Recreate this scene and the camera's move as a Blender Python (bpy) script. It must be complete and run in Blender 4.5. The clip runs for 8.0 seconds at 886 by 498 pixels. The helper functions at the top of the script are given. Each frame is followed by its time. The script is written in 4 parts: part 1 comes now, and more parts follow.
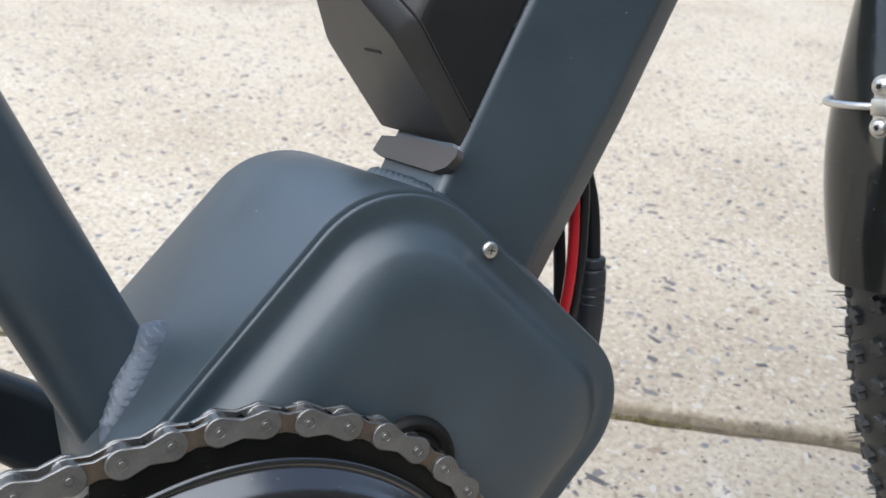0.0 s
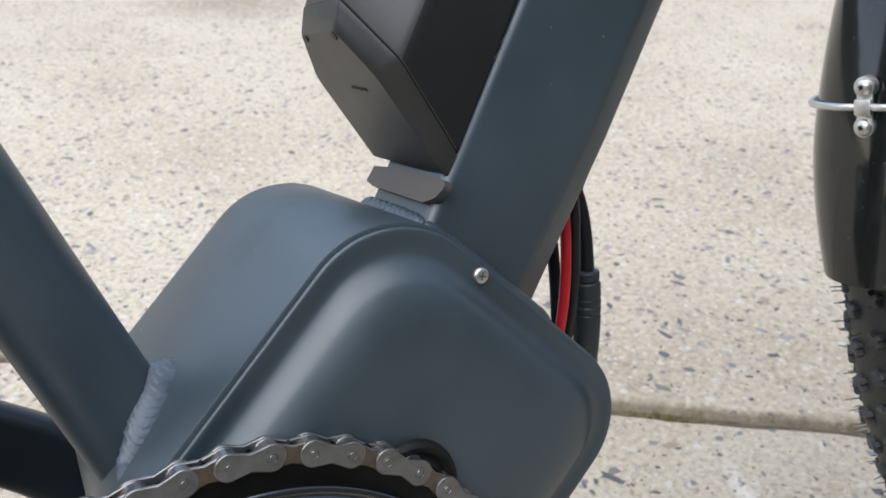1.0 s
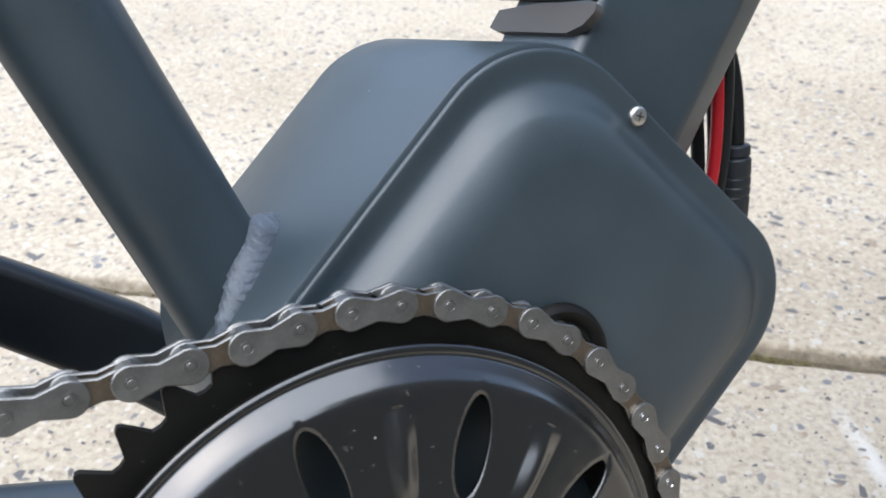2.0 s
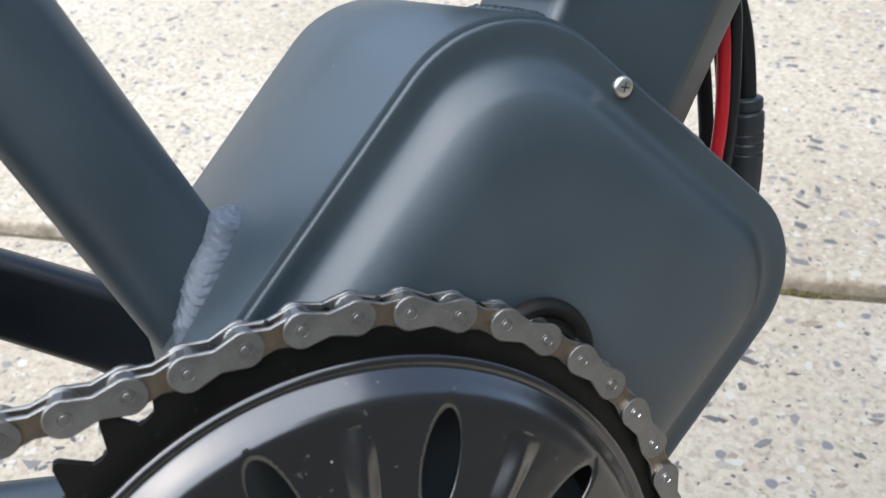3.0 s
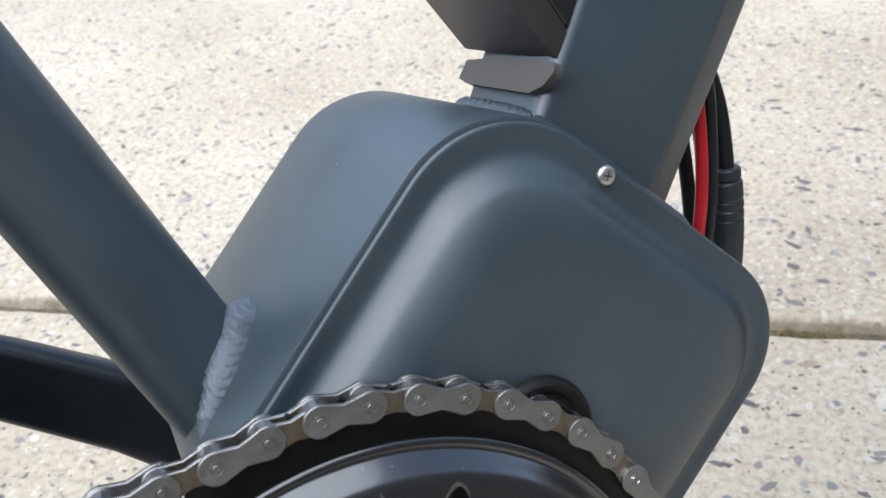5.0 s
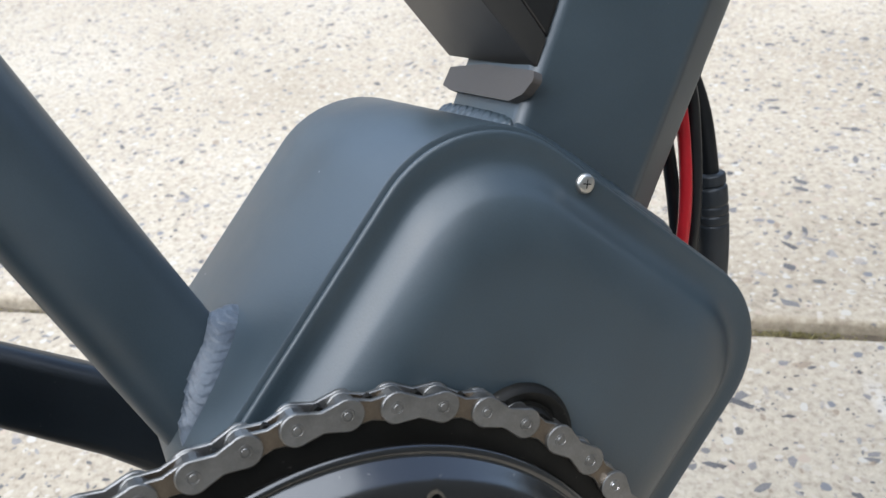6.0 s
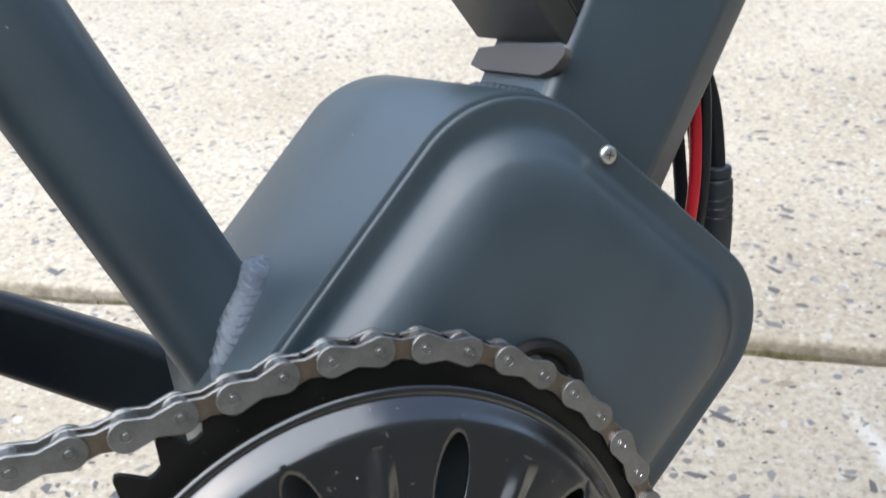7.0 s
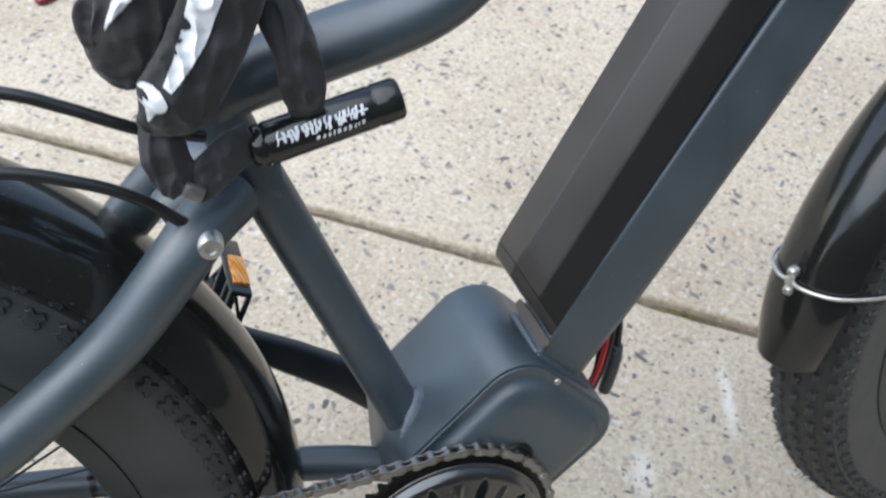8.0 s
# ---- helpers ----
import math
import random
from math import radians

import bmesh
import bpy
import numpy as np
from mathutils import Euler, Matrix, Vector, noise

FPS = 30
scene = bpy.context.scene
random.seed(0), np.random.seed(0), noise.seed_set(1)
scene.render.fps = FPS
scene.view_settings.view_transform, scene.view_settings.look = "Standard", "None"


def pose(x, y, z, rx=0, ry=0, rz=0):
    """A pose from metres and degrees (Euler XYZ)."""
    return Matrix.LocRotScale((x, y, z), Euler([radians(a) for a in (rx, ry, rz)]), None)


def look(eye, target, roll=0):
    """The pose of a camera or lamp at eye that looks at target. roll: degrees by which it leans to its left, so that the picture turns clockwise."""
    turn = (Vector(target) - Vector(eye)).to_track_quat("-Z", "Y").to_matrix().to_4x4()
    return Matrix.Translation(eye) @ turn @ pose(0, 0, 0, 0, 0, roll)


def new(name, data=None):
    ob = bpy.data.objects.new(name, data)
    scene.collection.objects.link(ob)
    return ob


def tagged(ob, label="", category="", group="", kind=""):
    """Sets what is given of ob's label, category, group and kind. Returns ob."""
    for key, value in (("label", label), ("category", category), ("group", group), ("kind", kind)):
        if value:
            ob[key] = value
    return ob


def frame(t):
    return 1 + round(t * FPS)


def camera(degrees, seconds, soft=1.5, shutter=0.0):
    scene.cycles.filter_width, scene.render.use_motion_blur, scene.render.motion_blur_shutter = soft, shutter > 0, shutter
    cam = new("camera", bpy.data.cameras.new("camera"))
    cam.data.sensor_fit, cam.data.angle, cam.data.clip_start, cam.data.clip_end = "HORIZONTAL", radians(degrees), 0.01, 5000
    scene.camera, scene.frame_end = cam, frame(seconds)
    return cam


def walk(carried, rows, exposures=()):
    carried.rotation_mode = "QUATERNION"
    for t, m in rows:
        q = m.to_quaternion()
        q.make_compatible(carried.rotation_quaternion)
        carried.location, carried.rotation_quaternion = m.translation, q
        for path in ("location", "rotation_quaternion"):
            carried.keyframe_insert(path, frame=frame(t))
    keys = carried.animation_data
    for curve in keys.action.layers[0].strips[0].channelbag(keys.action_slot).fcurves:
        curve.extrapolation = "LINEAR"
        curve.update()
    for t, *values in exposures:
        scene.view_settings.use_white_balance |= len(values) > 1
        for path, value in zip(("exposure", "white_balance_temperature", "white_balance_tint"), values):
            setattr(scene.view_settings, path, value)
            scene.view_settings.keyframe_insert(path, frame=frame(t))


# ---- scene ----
cam = camera(53.68, 8.0, shutter=0.18)
cam.data.dof.use_dof = True
cam.data.dof.focus_distance, cam.data.dof.aperture_fstop = 0.29, 28.0
# seconds, eye (m), turn (degrees)
ROWS = [
    (0, -0.0456, -0.1397, 0.5376, 61.33, -4.96, -29.16),
    (0.3, -0.0385, -0.1422, 0.5435, 60.7, -5.06, -30),
    (0.5, -0.0326, -0.1431, 0.539, 61.28, -4.31, -29.72),
    (1, -0.0422, -0.1477, 0.5526, 61.22, -1.91, -29.7),
    (1.5, -0.0311, -0.1474, 0.5396, 61.56, -1.31, -29.67),
    (1.7, -0.0427, -0.1392, 0.5146, 61.39, -1.71, -29.03),
    (1.8, -0.0436, -0.1371, 0.5077, 60.21, -0.84, -27.03),
    (2, -0.0531, -0.1193, 0.4970, 59.08, -0.62, -25.98),
    (2.1, -0.0478, -0.1111, 0.4941, 57.84, -0.4, -25.28),
    (2.2, -0.0414, -0.1071, 0.4857, 56.75, 0.83, -24.16),
    (3.3, -0.0239, -0.1046, 0.5102, 53.75, 3.2, -25.44),
    (3.5, -0.0292, -0.1069, 0.5133, 55.62, 4.07, -25.8),
    (4, -0.0261, -0.1082, 0.5167, 56.85, 4.61, -26.16),
    (5.5, -0.0272, -0.113, 0.5231, 56.9, 4.79, -26.19),
    (6, -0.0208, -0.114, 0.5238, 56.78, 4.86, -26.1),
    (6.5, -0.018, -0.1157, 0.5194, 57.21, 5.25, -26.1),
    (6.7, -0.0225, -0.1149, 0.5102, 57.35, 5.57, -26.35),
    (6.8, -0.0287, -0.1158, 0.5078, 57.17, 4.58, -26.28),
    (6.9, -0.0363, -0.124, 0.5102, 57.45, 3.13, -25.85),
    (7, -0.043, -0.127, 0.5153, 58.46, 1.59, -25.59),
    (7.1, -0.0515, -0.133, 0.5306, 59, 0.28, -25.06),
    (7.2, -0.0672, -0.1435, 0.5436, 60.7, -0.17, -24.51),
    (7.3, -0.0851, -0.1516, 0.5592, 61.32, -1.54, -23.76),
    (7.4, -0.1018, -0.1572, 0.6123, 56.55, -2.31, -22.14),
    (7.5, -0.1193, -0.1639, 0.663, 52.9, -3.78, -21.8),
    (7.6, -0.1297, -0.1742, 0.7328, 49.46, -4.5, -21.15),
    (7.7, -0.1409, -0.1903, 0.8029, 46.67, -5.56, -19.8),
    (7.8, -0.144, -0.1985, 0.8683, 43.2, -5.01, -19.1),
    (7.9, -0.153, -0.216, 0.928, 41.38, -4.6, -19.75),
    (8, -0.1469, -0.2378, 0.986, 40.49, -4.38, -18.94),
]
walk(cam, [(t, pose(x, y, z, rx, ry, rz)) for t, x, y, z, rx, ry, rz in ROWS], [(0.0, 1.32, 6500, 10), (0.5, 1.24, 6500, 10), (1.5, 1.20, 6500, 10), (2.0, 1.49, 6420, 10), (3.5, 1.48, 6400, 9), (5.5, 1.44, 6400, 9), (6.5, 1.40, 6400, 9), (7.0, 1.50, 6420, 9), (7.5, 1.22, 6500, 10), (8.0, 1.22, 6380, 9)])

# ---- light: bright, thinly overcast daylight ----
world = bpy.data.worlds.new("sky")
scene.world = world
world.use_nodes = True
wn = world.node_tree.nodes
sky = wn.new("ShaderNodeTexSky")
sky.sky_type, sky.sun_disc = "NISHITA", False
sky.sun_elevation, sky.sun_rotation = radians(54), radians(280)
sky.air_density, sky.dust_density, sky.ozone_density = 1.0, 1.4, 1.0
wn["Background"].inputs["Strength"].default_value = 0.15
haze = wn.new("ShaderNodeHueSaturation")
haze.inputs["Saturation"].default_value = 0.85
world.node_tree.links.new(sky.outputs["Color"], haze.inputs["Color"])
world.node_tree.links.new(haze.outputs["Color"], wn["Background"].inputs["Color"])
sun = new("sun", bpy.data.lights.new("sun", "SUN"))
sun.data.energy, sun.data.angle, sun.data.color = 1.55, radians(90), (0.94, 0.98, 1.0)
sun.matrix_world = look((-1.05, -0.1, 2.5), (0, 0, 0))


# ---- materials ----
def material(name, base, rough=0.5, metal=0.0, coat=0.0, ior=1.5):
    m = bpy.data.materials.new(name)
    m.use_nodes = True
    b = m.node_tree.nodes["Principled BSDF"]
    b.inputs["Base Color"].default_value = (*base, 1)
    b.inputs["Roughness"].default_value = rough
    b.inputs["Metallic"].default_value = metal
    b.inputs["Coat Weight"].default_value = coat
    b.inputs["IOR"].default_value = ior
    return m, m.node_tree.nodes, m.node_tree.links, b


def noise_node(nt, links, scale, detail=4.0, rough=0.55, coords=None):
    n = nt.new("ShaderNodeTexNoise")
    n.inputs["Scale"].default_value = scale
    n.inputs["Detail"].default_value = detail
    n.inputs["Roughness"].default_value = rough
    if coords is None:
        tc = nt.new("ShaderNodeTexCoord")
        coords = tc.outputs["Object"]
    links.new(coords, n.inputs["Vector"])
    return n


def ramp_node(nt, links, value, stops):
    r = nt.new("ShaderNodeValToRGB")
    while len(r.color_ramp.elements) < len(stops):
        r.color_ramp.elements.new(0.5)
    for e, (p, c) in zip(r.color_ramp.elements, stops):
        e.position, e.color = p, (*c, 1) if len(c) == 3 else c
    links.new(value, r.inputs["Fac"])
    return r


def grey(v):
    return (v, v, v)


def worn(name, base, rough, metal=0.0, coat=0.0, large=9.0, fine=900.0, spread=0.18, bump=0.12, dust=0.0, dust_colour=(0.35, 0.32, 0.28), bump_scale=None, specks=0.0):
    """A surface with tone and gloss that drift at two scales, fine relief, and a little dust."""
    m, nt, links, b = material(name, base, rough, metal, coat)
    big = noise_node(nt, links, large, 5.0)
    small = noise_node(nt, links, fine, 2.0)
    mixed = nt.new("ShaderNodeMath")
    mixed.operation = "MULTIPLY_ADD"
    links.new(small.outputs["Fac"], mixed.inputs[0])
    mixed.inputs[1].default_value = 0.35
    links.new(big.outputs["Fac"], mixed.inputs[2])
    lo, hi = [tuple(c * f for c in base) for f in (1 - spread, 1 + spread)]
    colour = ramp_node(nt, links, mixed.outputs[0], [(0.35, lo), (0.95, hi)])
    out = colour.outputs["Color"]
    if dust > 0:
        fleck = noise_node(nt, links, 330.0, 3.0, 0.7)
        sr = ramp_node(nt, links, fleck.outputs["Fac"], [(0.70 - dust * 0.12, grey(0.0)), (0.78, grey(min(1.0, dust)))])
        mix = nt.new("ShaderNodeMix")
        mix.data_type = "RGBA"
        links.new(sr.outputs["Color"], mix.inputs["Factor"])
        links.new(out, mix.inputs["A"])
        mix.inputs["B"].default_value = (*dust_colour, 1)
        out = mix.outputs["Result"]
    if specks > 0:
        cells = nt.new("ShaderNodeTexVoronoi")
        cells.inputs["Scale"].default_value = 75
        tc = nt.new("ShaderNodeTexCoord")
        links.new(tc.outputs["Object"], cells.inputs["Vector"])
        sep = nt.new("ShaderNodeSeparateColor")
        links.new(cells.outputs["Color"], sep.inputs["Color"])
        some = ramp_node(nt, links, sep.outputs["Red"], [(specks, grey(1.0)), (specks + 0.01, grey(0.0))])
        near = ramp_node(nt, links, cells.outputs["Distance"], [(0.014, grey(0.8)), (0.030, grey(0.0))])
        both = nt.new("ShaderNodeMath")
        both.operation = "MULTIPLY"
        links.new(some.outputs["Color"], both.inputs[0])
        links.new(near.outputs["Color"], both.inputs[1])
        mix = nt.new("ShaderNodeMix")
        mix.data_type = "RGBA"
        links.new(both.outputs[0], mix.inputs["Factor"])
        links.new(out, mix.inputs["A"])
        mix.inputs["B"].default_value = (0.5, 0.49, 0.46, 1)
        out = mix.outputs["Result"]
    links.new(out, b.inputs["Base Color"])
    gl = ramp_node(nt, links, big.outputs["Fac"], [(0.3, grey(max(0.03, rough - 0.06))), (0.75, grey(min(1.0, rough + 0.08)))])
    links.new(gl.outputs["Color"], b.inputs["Roughness"])
    if bump > 0:
        bp = nt.new("ShaderNodeBump")
        bp.inputs["Strength"].default_value = bump
        bp.inputs["Distance"].default_value = 0.0006
        rel = small if bump_scale is None else noise_node(nt, links, bump_scale, 3.0)
        links.new(rel.outputs["Fac"], bp.inputs["Height"])
        links.new(bp.outputs["Normal"], b.inputs["Normal"])
    return m


PAINT = worn("matt dark grey frame paint", (0.0305, 0.0470, 0.0575), 0.42, large=22, fine=1600, spread=0.25, bump=0.10, specks=0.3)
WELD = worn("painted weld bead", (0.092, 0.110, 0.132), 0.38, large=120, fine=900, spread=0.45, bump=0.3, bump_scale=700)
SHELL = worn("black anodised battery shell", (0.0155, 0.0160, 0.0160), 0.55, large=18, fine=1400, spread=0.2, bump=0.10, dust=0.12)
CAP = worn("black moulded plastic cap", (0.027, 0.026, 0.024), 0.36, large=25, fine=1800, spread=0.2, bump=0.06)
BATTERY_TOP = worn("dark brown-grey battery top", (0.040, 0.036, 0.033), 0.40, large=18, fine=1400, spread=0.2, bump=0.08, dust=0.12)
PLATE = worn("brown-grey painted sheet", (0.066, 0.057, 0.050), 0.45, large=25, fine=1300, spread=0.2, bump=0.08)
RIM = worn("matt black rim paint", (0.030, 0.035, 0.033), 0.48, large=25, fine=700, spread=0.25, bump=0.08, dust=0.2, dust_colour=(0.16, 0.15, 0.14))
BLACK = worn("black satin alloy", (0.0105, 0.0145, 0.0185), 0.33, large=20, fine=800, spread=0.25, bump=0.1, dust=0.12)
GLOSS = worn("glossy black plastic", (0.009, 0.010, 0.009), 0.16, coat=0.25, large=12, fine=400, spread=0.3, bump=0.02, dust=0.25)
GUARD = worn("glossy black pressed steel", (0.007, 0.007, 0.007), 0.22, coat=1.0, large=30, fine=300, spread=0.3, bump=0.015, dust=0.35, specks=0.7)
RING = worn("matt black chainring steel", (0.0090, 0.0085, 0.0072), 0.48, large=40, fine=700, spread=0.35, bump=0.1, dust=0.15, specks=0.8)
STEEL = worn("dull nickel-plated chain steel", (0.225, 0.222, 0.214), 0.42, metal=0.85, large=160, fine=1500, spread=0.25, bump=0.15, specks=0.5)
BRONZE = worn("oily brown inner chain plate", (0.17, 0.138, 0.105), 0.42, metal=0.85, large=160, fine=1200, spread=0.3, bump=0.12)
EDGE = worn("stamped steel edge", (0.27, 0.262, 0.248), 0.36, metal=0.95, large=200, fine=1500, spread=0.3, bump=0.12)
GLINT = worn("painted glint on link plate edge", (0.72, 0.72, 0.72), 0.22, metal=1.0, large=160, fine=900, spread=0.1, bump=0.05)
CHROME = worn("bright zinc hardware", (0.60, 0.585, 0.55), 0.40, metal=1.0, large=120, fine=700, spread=0.12, bump=0.03)
RUBBER = worn("black tyre rubber", (0.034, 0.040, 0.040), 0.46, large=25, fine=500, spread=0.3, bump=0.25, dust=0.20, dust_colour=(0.16, 0.15, 0.14))
KNOB = worn("dusty tread rubber", (0.024, 0.025, 0.025), 0.55, large=90, fine=400, spread=0.4, bump=0.3, dust=0.45, dust_colour=(0.15, 0.135, 0.105))
SHADED_TREAD = worn("tread rubber darkened as shade", (0.013, 0.014, 0.014), 0.55, large=60, fine=500, spread=0.4, bump=0.3, dust=0.35, dust_colour=(0.14, 0.125, 0.10))
HOSE = worn("black cable housing", (0.009, 0.0095, 0.010), 0.36, large=60, fine=700, spread=0.2, bump=0.08)
RED = worn("red wire insulation", (0.52, 0.015, 0.022), 0.30, large=50, fine=700, spread=0.15, bump=0.05)
REDGLASS = worn("dark red plastic", (0.17, 0.012, 0.02), 0.25, large=50, fine=700, spread=0.2, bump=0.0)
WHITE = worn("white printed ink", (0.62, 0.63, 0.64), 0.6, large=80, fine=900, spread=0.12, bump=0.1)
GREYINK = worn("grey printed ink", (0.16, 0.16, 0.15), 0.5, large=80, fine=900, spread=0.12, bump=0.05)
PAINT.node_tree.nodes["Principled BSDF"].inputs["IOR"].default_value = 1.76
GUARD.node_tree.nodes["Principled BSDF"].inputs["Coat Roughness"].default_value = 0.22
GUARD.node_tree.nodes["Principled BSDF"].inputs["Coat IOR"].default_value = 1.8
RING.node_tree.nodes["Principled BSDF"].inputs["IOR"].default_value = 1.3
GLOSS.node_tree.nodes["Principled BSDF"].inputs["IOR"].default_value = 1.42
BLACK.node_tree.nodes["Principled BSDF"].inputs["IOR"].default_value = 1.46
SHELL.node_tree.nodes["Principled BSDF"].inputs["IOR"].default_value = 1.33
GUARD.node_tree.nodes["Principled BSDF"].inputs["IOR"].default_value = 1.35
for glossy, wave, much in ((GLOSS, 20.0, 0.0014), (GUARD, 60.0, 0.0005)):
    # slow waviness of moulded plastic and pressed sheet, over the fine relief
    nodes, links = glossy.node_tree.nodes, glossy.node_tree.links
    slow = nodes.new("ShaderNodeBump")
    slow.inputs["Strength"].default_value, slow.inputs["Distance"].default_value = 0.5, much
    links.new(noise_node(nodes, links, wave, 2.0).outputs["Fac"], slow.inputs["Height"])
    links.new(slow.outputs["Normal"], nodes["Bump"].inputs["Normal"])
    links.new(slow.outputs["Normal"], nodes["Principled BSDF"].inputs["Coat Normal"])
DARKINK = worn("dark moulded mark", (0.012, 0.011, 0.010), 0.5, large=80, fine=900, spread=0.1, bump=0.05)


def cloth():
    m, nt, links, b = material("black woven nylon", (0.014, 0.014, 0.015), 0.75)
    big = noise_node(nt, links, 45, 4.0)
    colour = ramp_node(nt, links, big.outputs["Fac"], [(0.3, grey(0.007)), (0.8, grey(0.018))])
    links.new(colour.outputs["Color"], b.inputs["Base Color"])
    b.inputs["Sheen Weight"].default_value = 0.15
    tc = nt.new("ShaderNodeTexCoord")
    wave = nt.new("ShaderNodeTexWave")
    wave.inputs["Scale"].default_value, wave.inputs["Distortion"].default_value = 260, 1.0
    links.new(tc.outputs["Object"], wave.inputs["Vector"])
    folds = noise_node(nt, links, 90, 3.0)
    add = nt.new("ShaderNodeMath")
    add.operation = "MULTIPLY_ADD"
    links.new(wave.outputs["Fac"], add.inputs[0])
    add.inputs[1].default_value = 0.05
    links.new(folds.outputs["Fac"], add.inputs[2])
    bp = nt.new("ShaderNodeBump")
    bp.inputs["Strength"].default_value, bp.inputs["Distance"].default_value = 0.4, 0.002
    links.new(add.outputs[0], bp.inputs["Height"])
    links.new(bp.outputs["Normal"], b.inputs["Normal"])
    return m


CLOTH = cloth()


def reflector_plastic():
    m, nt, links, b = material("amber prismatic reflector", (0.5, 0.19, 0.012), 0.2, coat=0.5)
    tc = nt.new("ShaderNodeTexCoord")
    turn = nt.new("ShaderNodeMapping")
    turn.inputs["Rotation"].default_value = (radians(45), radians(40), radians(30))
    links.new(tc.outputs["Object"], turn.inputs["Vector"])
    check = nt.new("ShaderNodeTexChecker")
    check.inputs["Scale"].default_value = 420
    check.inputs["Color1"].default_value = (0.72, 0.27, 0.010, 1)
    check.inputs["Color2"].default_value = (0.20, 0.065, 0.006, 1)
    links.new(turn.outputs["Vector"], check.inputs["Vector"])
    links.new(check.outputs["Color"], b.inputs["Base Color"])
    return m


AMBER = reflector_plastic()


def concrete():
    m, nt, links, b = material("exposed-aggregate concrete", (0.5, 0.46, 0.4), 0.85)
    tc = nt.new("ShaderNodeTexCoord")
    at = tc.outputs["Object"]
    stain = noise_node(nt, links, 2.6, 5.0, 0.6, at)
    base = ramp_node(nt, links, stain.outputs["Fac"], [(0.28, (0.352, 0.298, 0.224)), (0.5, (0.430, 0.373, 0.290)), (0.75, (0.488, 0.436, 0.354))])
    sand = noise_node(nt, links, 135, 5.0, 0.75, at)
    sandc = ramp_node(nt, links, sand.outputs["Fac"], [(0.32, (0.56, 0.53, 0.49)), (0.47, (0.93, 0.91, 0.88)), (0.58, (1.04, 1.03, 1.0)), (0.72, (1.22, 1.22, 1.20))])
    mul = nt.new("ShaderNodeMix")
    mul.data_type, mul.blend_type = "RGBA", "MULTIPLY"
    mul.inputs["Factor"].default_value = 1.0
    links.new(base.outputs["Color"], mul.inputs["A"])
    links.new(sandc.outputs["Color"], mul.inputs["B"])
    out = mul.outputs["Result"]
    # brown patch and two pale spill streaks: centre, turn, half length, half width, colour, strength
    for centre, turn, half, wide, tone, most in (((-0.58, 1.62), 0, 0.27, 0.25, (0.20, 0.155, 0.10), 0.75), ((0.29, -0.12), -77, 0.075, 0.012, (0.72, 0.71, 0.68), 0.6), ((0.198, -0.26), -80, 0.05, 0.02, (0.70, 0.69, 0.66), 0.5)):
        lay = nt.new("ShaderNodeMapping")
        lay.vector_type = "TEXTURE"
        lay.inputs["Location"].default_value = (*centre, 0)
        lay.inputs["Rotation"].default_value = (0, 0, radians(turn))
        lay.inputs["Scale"].default_value = (half, wide, 1)
        wavy = noise_node(nt, links, 22, 3.0, 0.6, at)
        bend = nt.new("ShaderNodeVectorMath")
        bend.operation = "MULTIPLY_ADD"
        links.new(wavy.outputs["Color"], bend.inputs[0])
        bend.inputs[1].default_value = (wide * 0.8, wide * 0.8, 0)
        links.new(at, bend.inputs[2])
        links.new(bend.outputs["Vector"], lay.inputs["Vector"])
        away = nt.new("ShaderNodeVectorMath")
        away.operation = "LENGTH"
        links.new(lay.outputs["Vector"], away.inputs[0])
        blot = ramp_node(nt, links, away.outputs["Value"], [(0.0, grey(most)), (0.4, grey(most * 0.75)), (1.0, grey(0.0))])
        spot_mix = nt.new("ShaderNodeMix")
        spot_mix.data_type = "RGBA"
        links.new(blot.outputs["Color"], spot_mix.inputs["Factor"])
        links.new(out, spot_mix.inputs["A"])
        spot_mix.inputs["B"].default_value = (*tone, 1)
        out = spot_mix.outputs["Result"]
    relief = sand.outputs["Fac"]
    warp = noise_node(nt, links, 120, 2.0, 0.5, at)
    for scale, share, tints in ((150, 0.34, ((0.48, 0.43, 0.36), (0.36, 0.30, 0.23), (0.48, 0.42, 0.33), (0.26, 0.25, 0.24))),
                                (92, 0.12, ((0.48, 0.45, 0.39), (0.18, 0.18, 0.185), (0.42, 0.34, 0.26), (0.3, 0.3, 0.3)))):
        shift = nt.new("ShaderNodeVectorMath")
        shift.operation = "MULTIPLY_ADD"
        links.new(warp.outputs["Color"], shift.inputs[0])
        shift.inputs[1].default_value = (0.006, 0.006, 0)
        links.new(at, shift.inputs[2])
        v = nt.new("ShaderNodeTexVoronoi")
        v.inputs["Scale"].default_value = scale
        v.inputs["Randomness"].default_value = 1.0
        links.new(shift.outputs["Vector"], v.inputs["Vector"])
        sep = nt.new("ShaderNodeSeparateColor")
        links.new(v.outputs["Color"], sep.inputs["Color"])
        pick = ramp_node(nt, links, sep.outputs["Red"], [(share, grey(1.0)), (share + 0.01, grey(0.0))])
        size = ramp_node(nt, links, v.outputs["Distance"], [(0.36, grey(1.0)), (0.44, grey(0.0))])
        mask = nt.new("ShaderNodeMath")
        mask.operation = "MULTIPLY"
        links.new(pick.outputs["Color"], mask.inputs[0])
        links.new(size.outputs["Color"], mask.inputs[1])
        tint = ramp_node(nt, links, sep.outputs["Green"], [(0.0, tints[0]), (0.4, tints[1]), (0.7, tints[2]), (1.0, tints[3])])
        tint.color_ramp.interpolation = "CONSTANT"
        mix = nt.new("ShaderNodeMix")
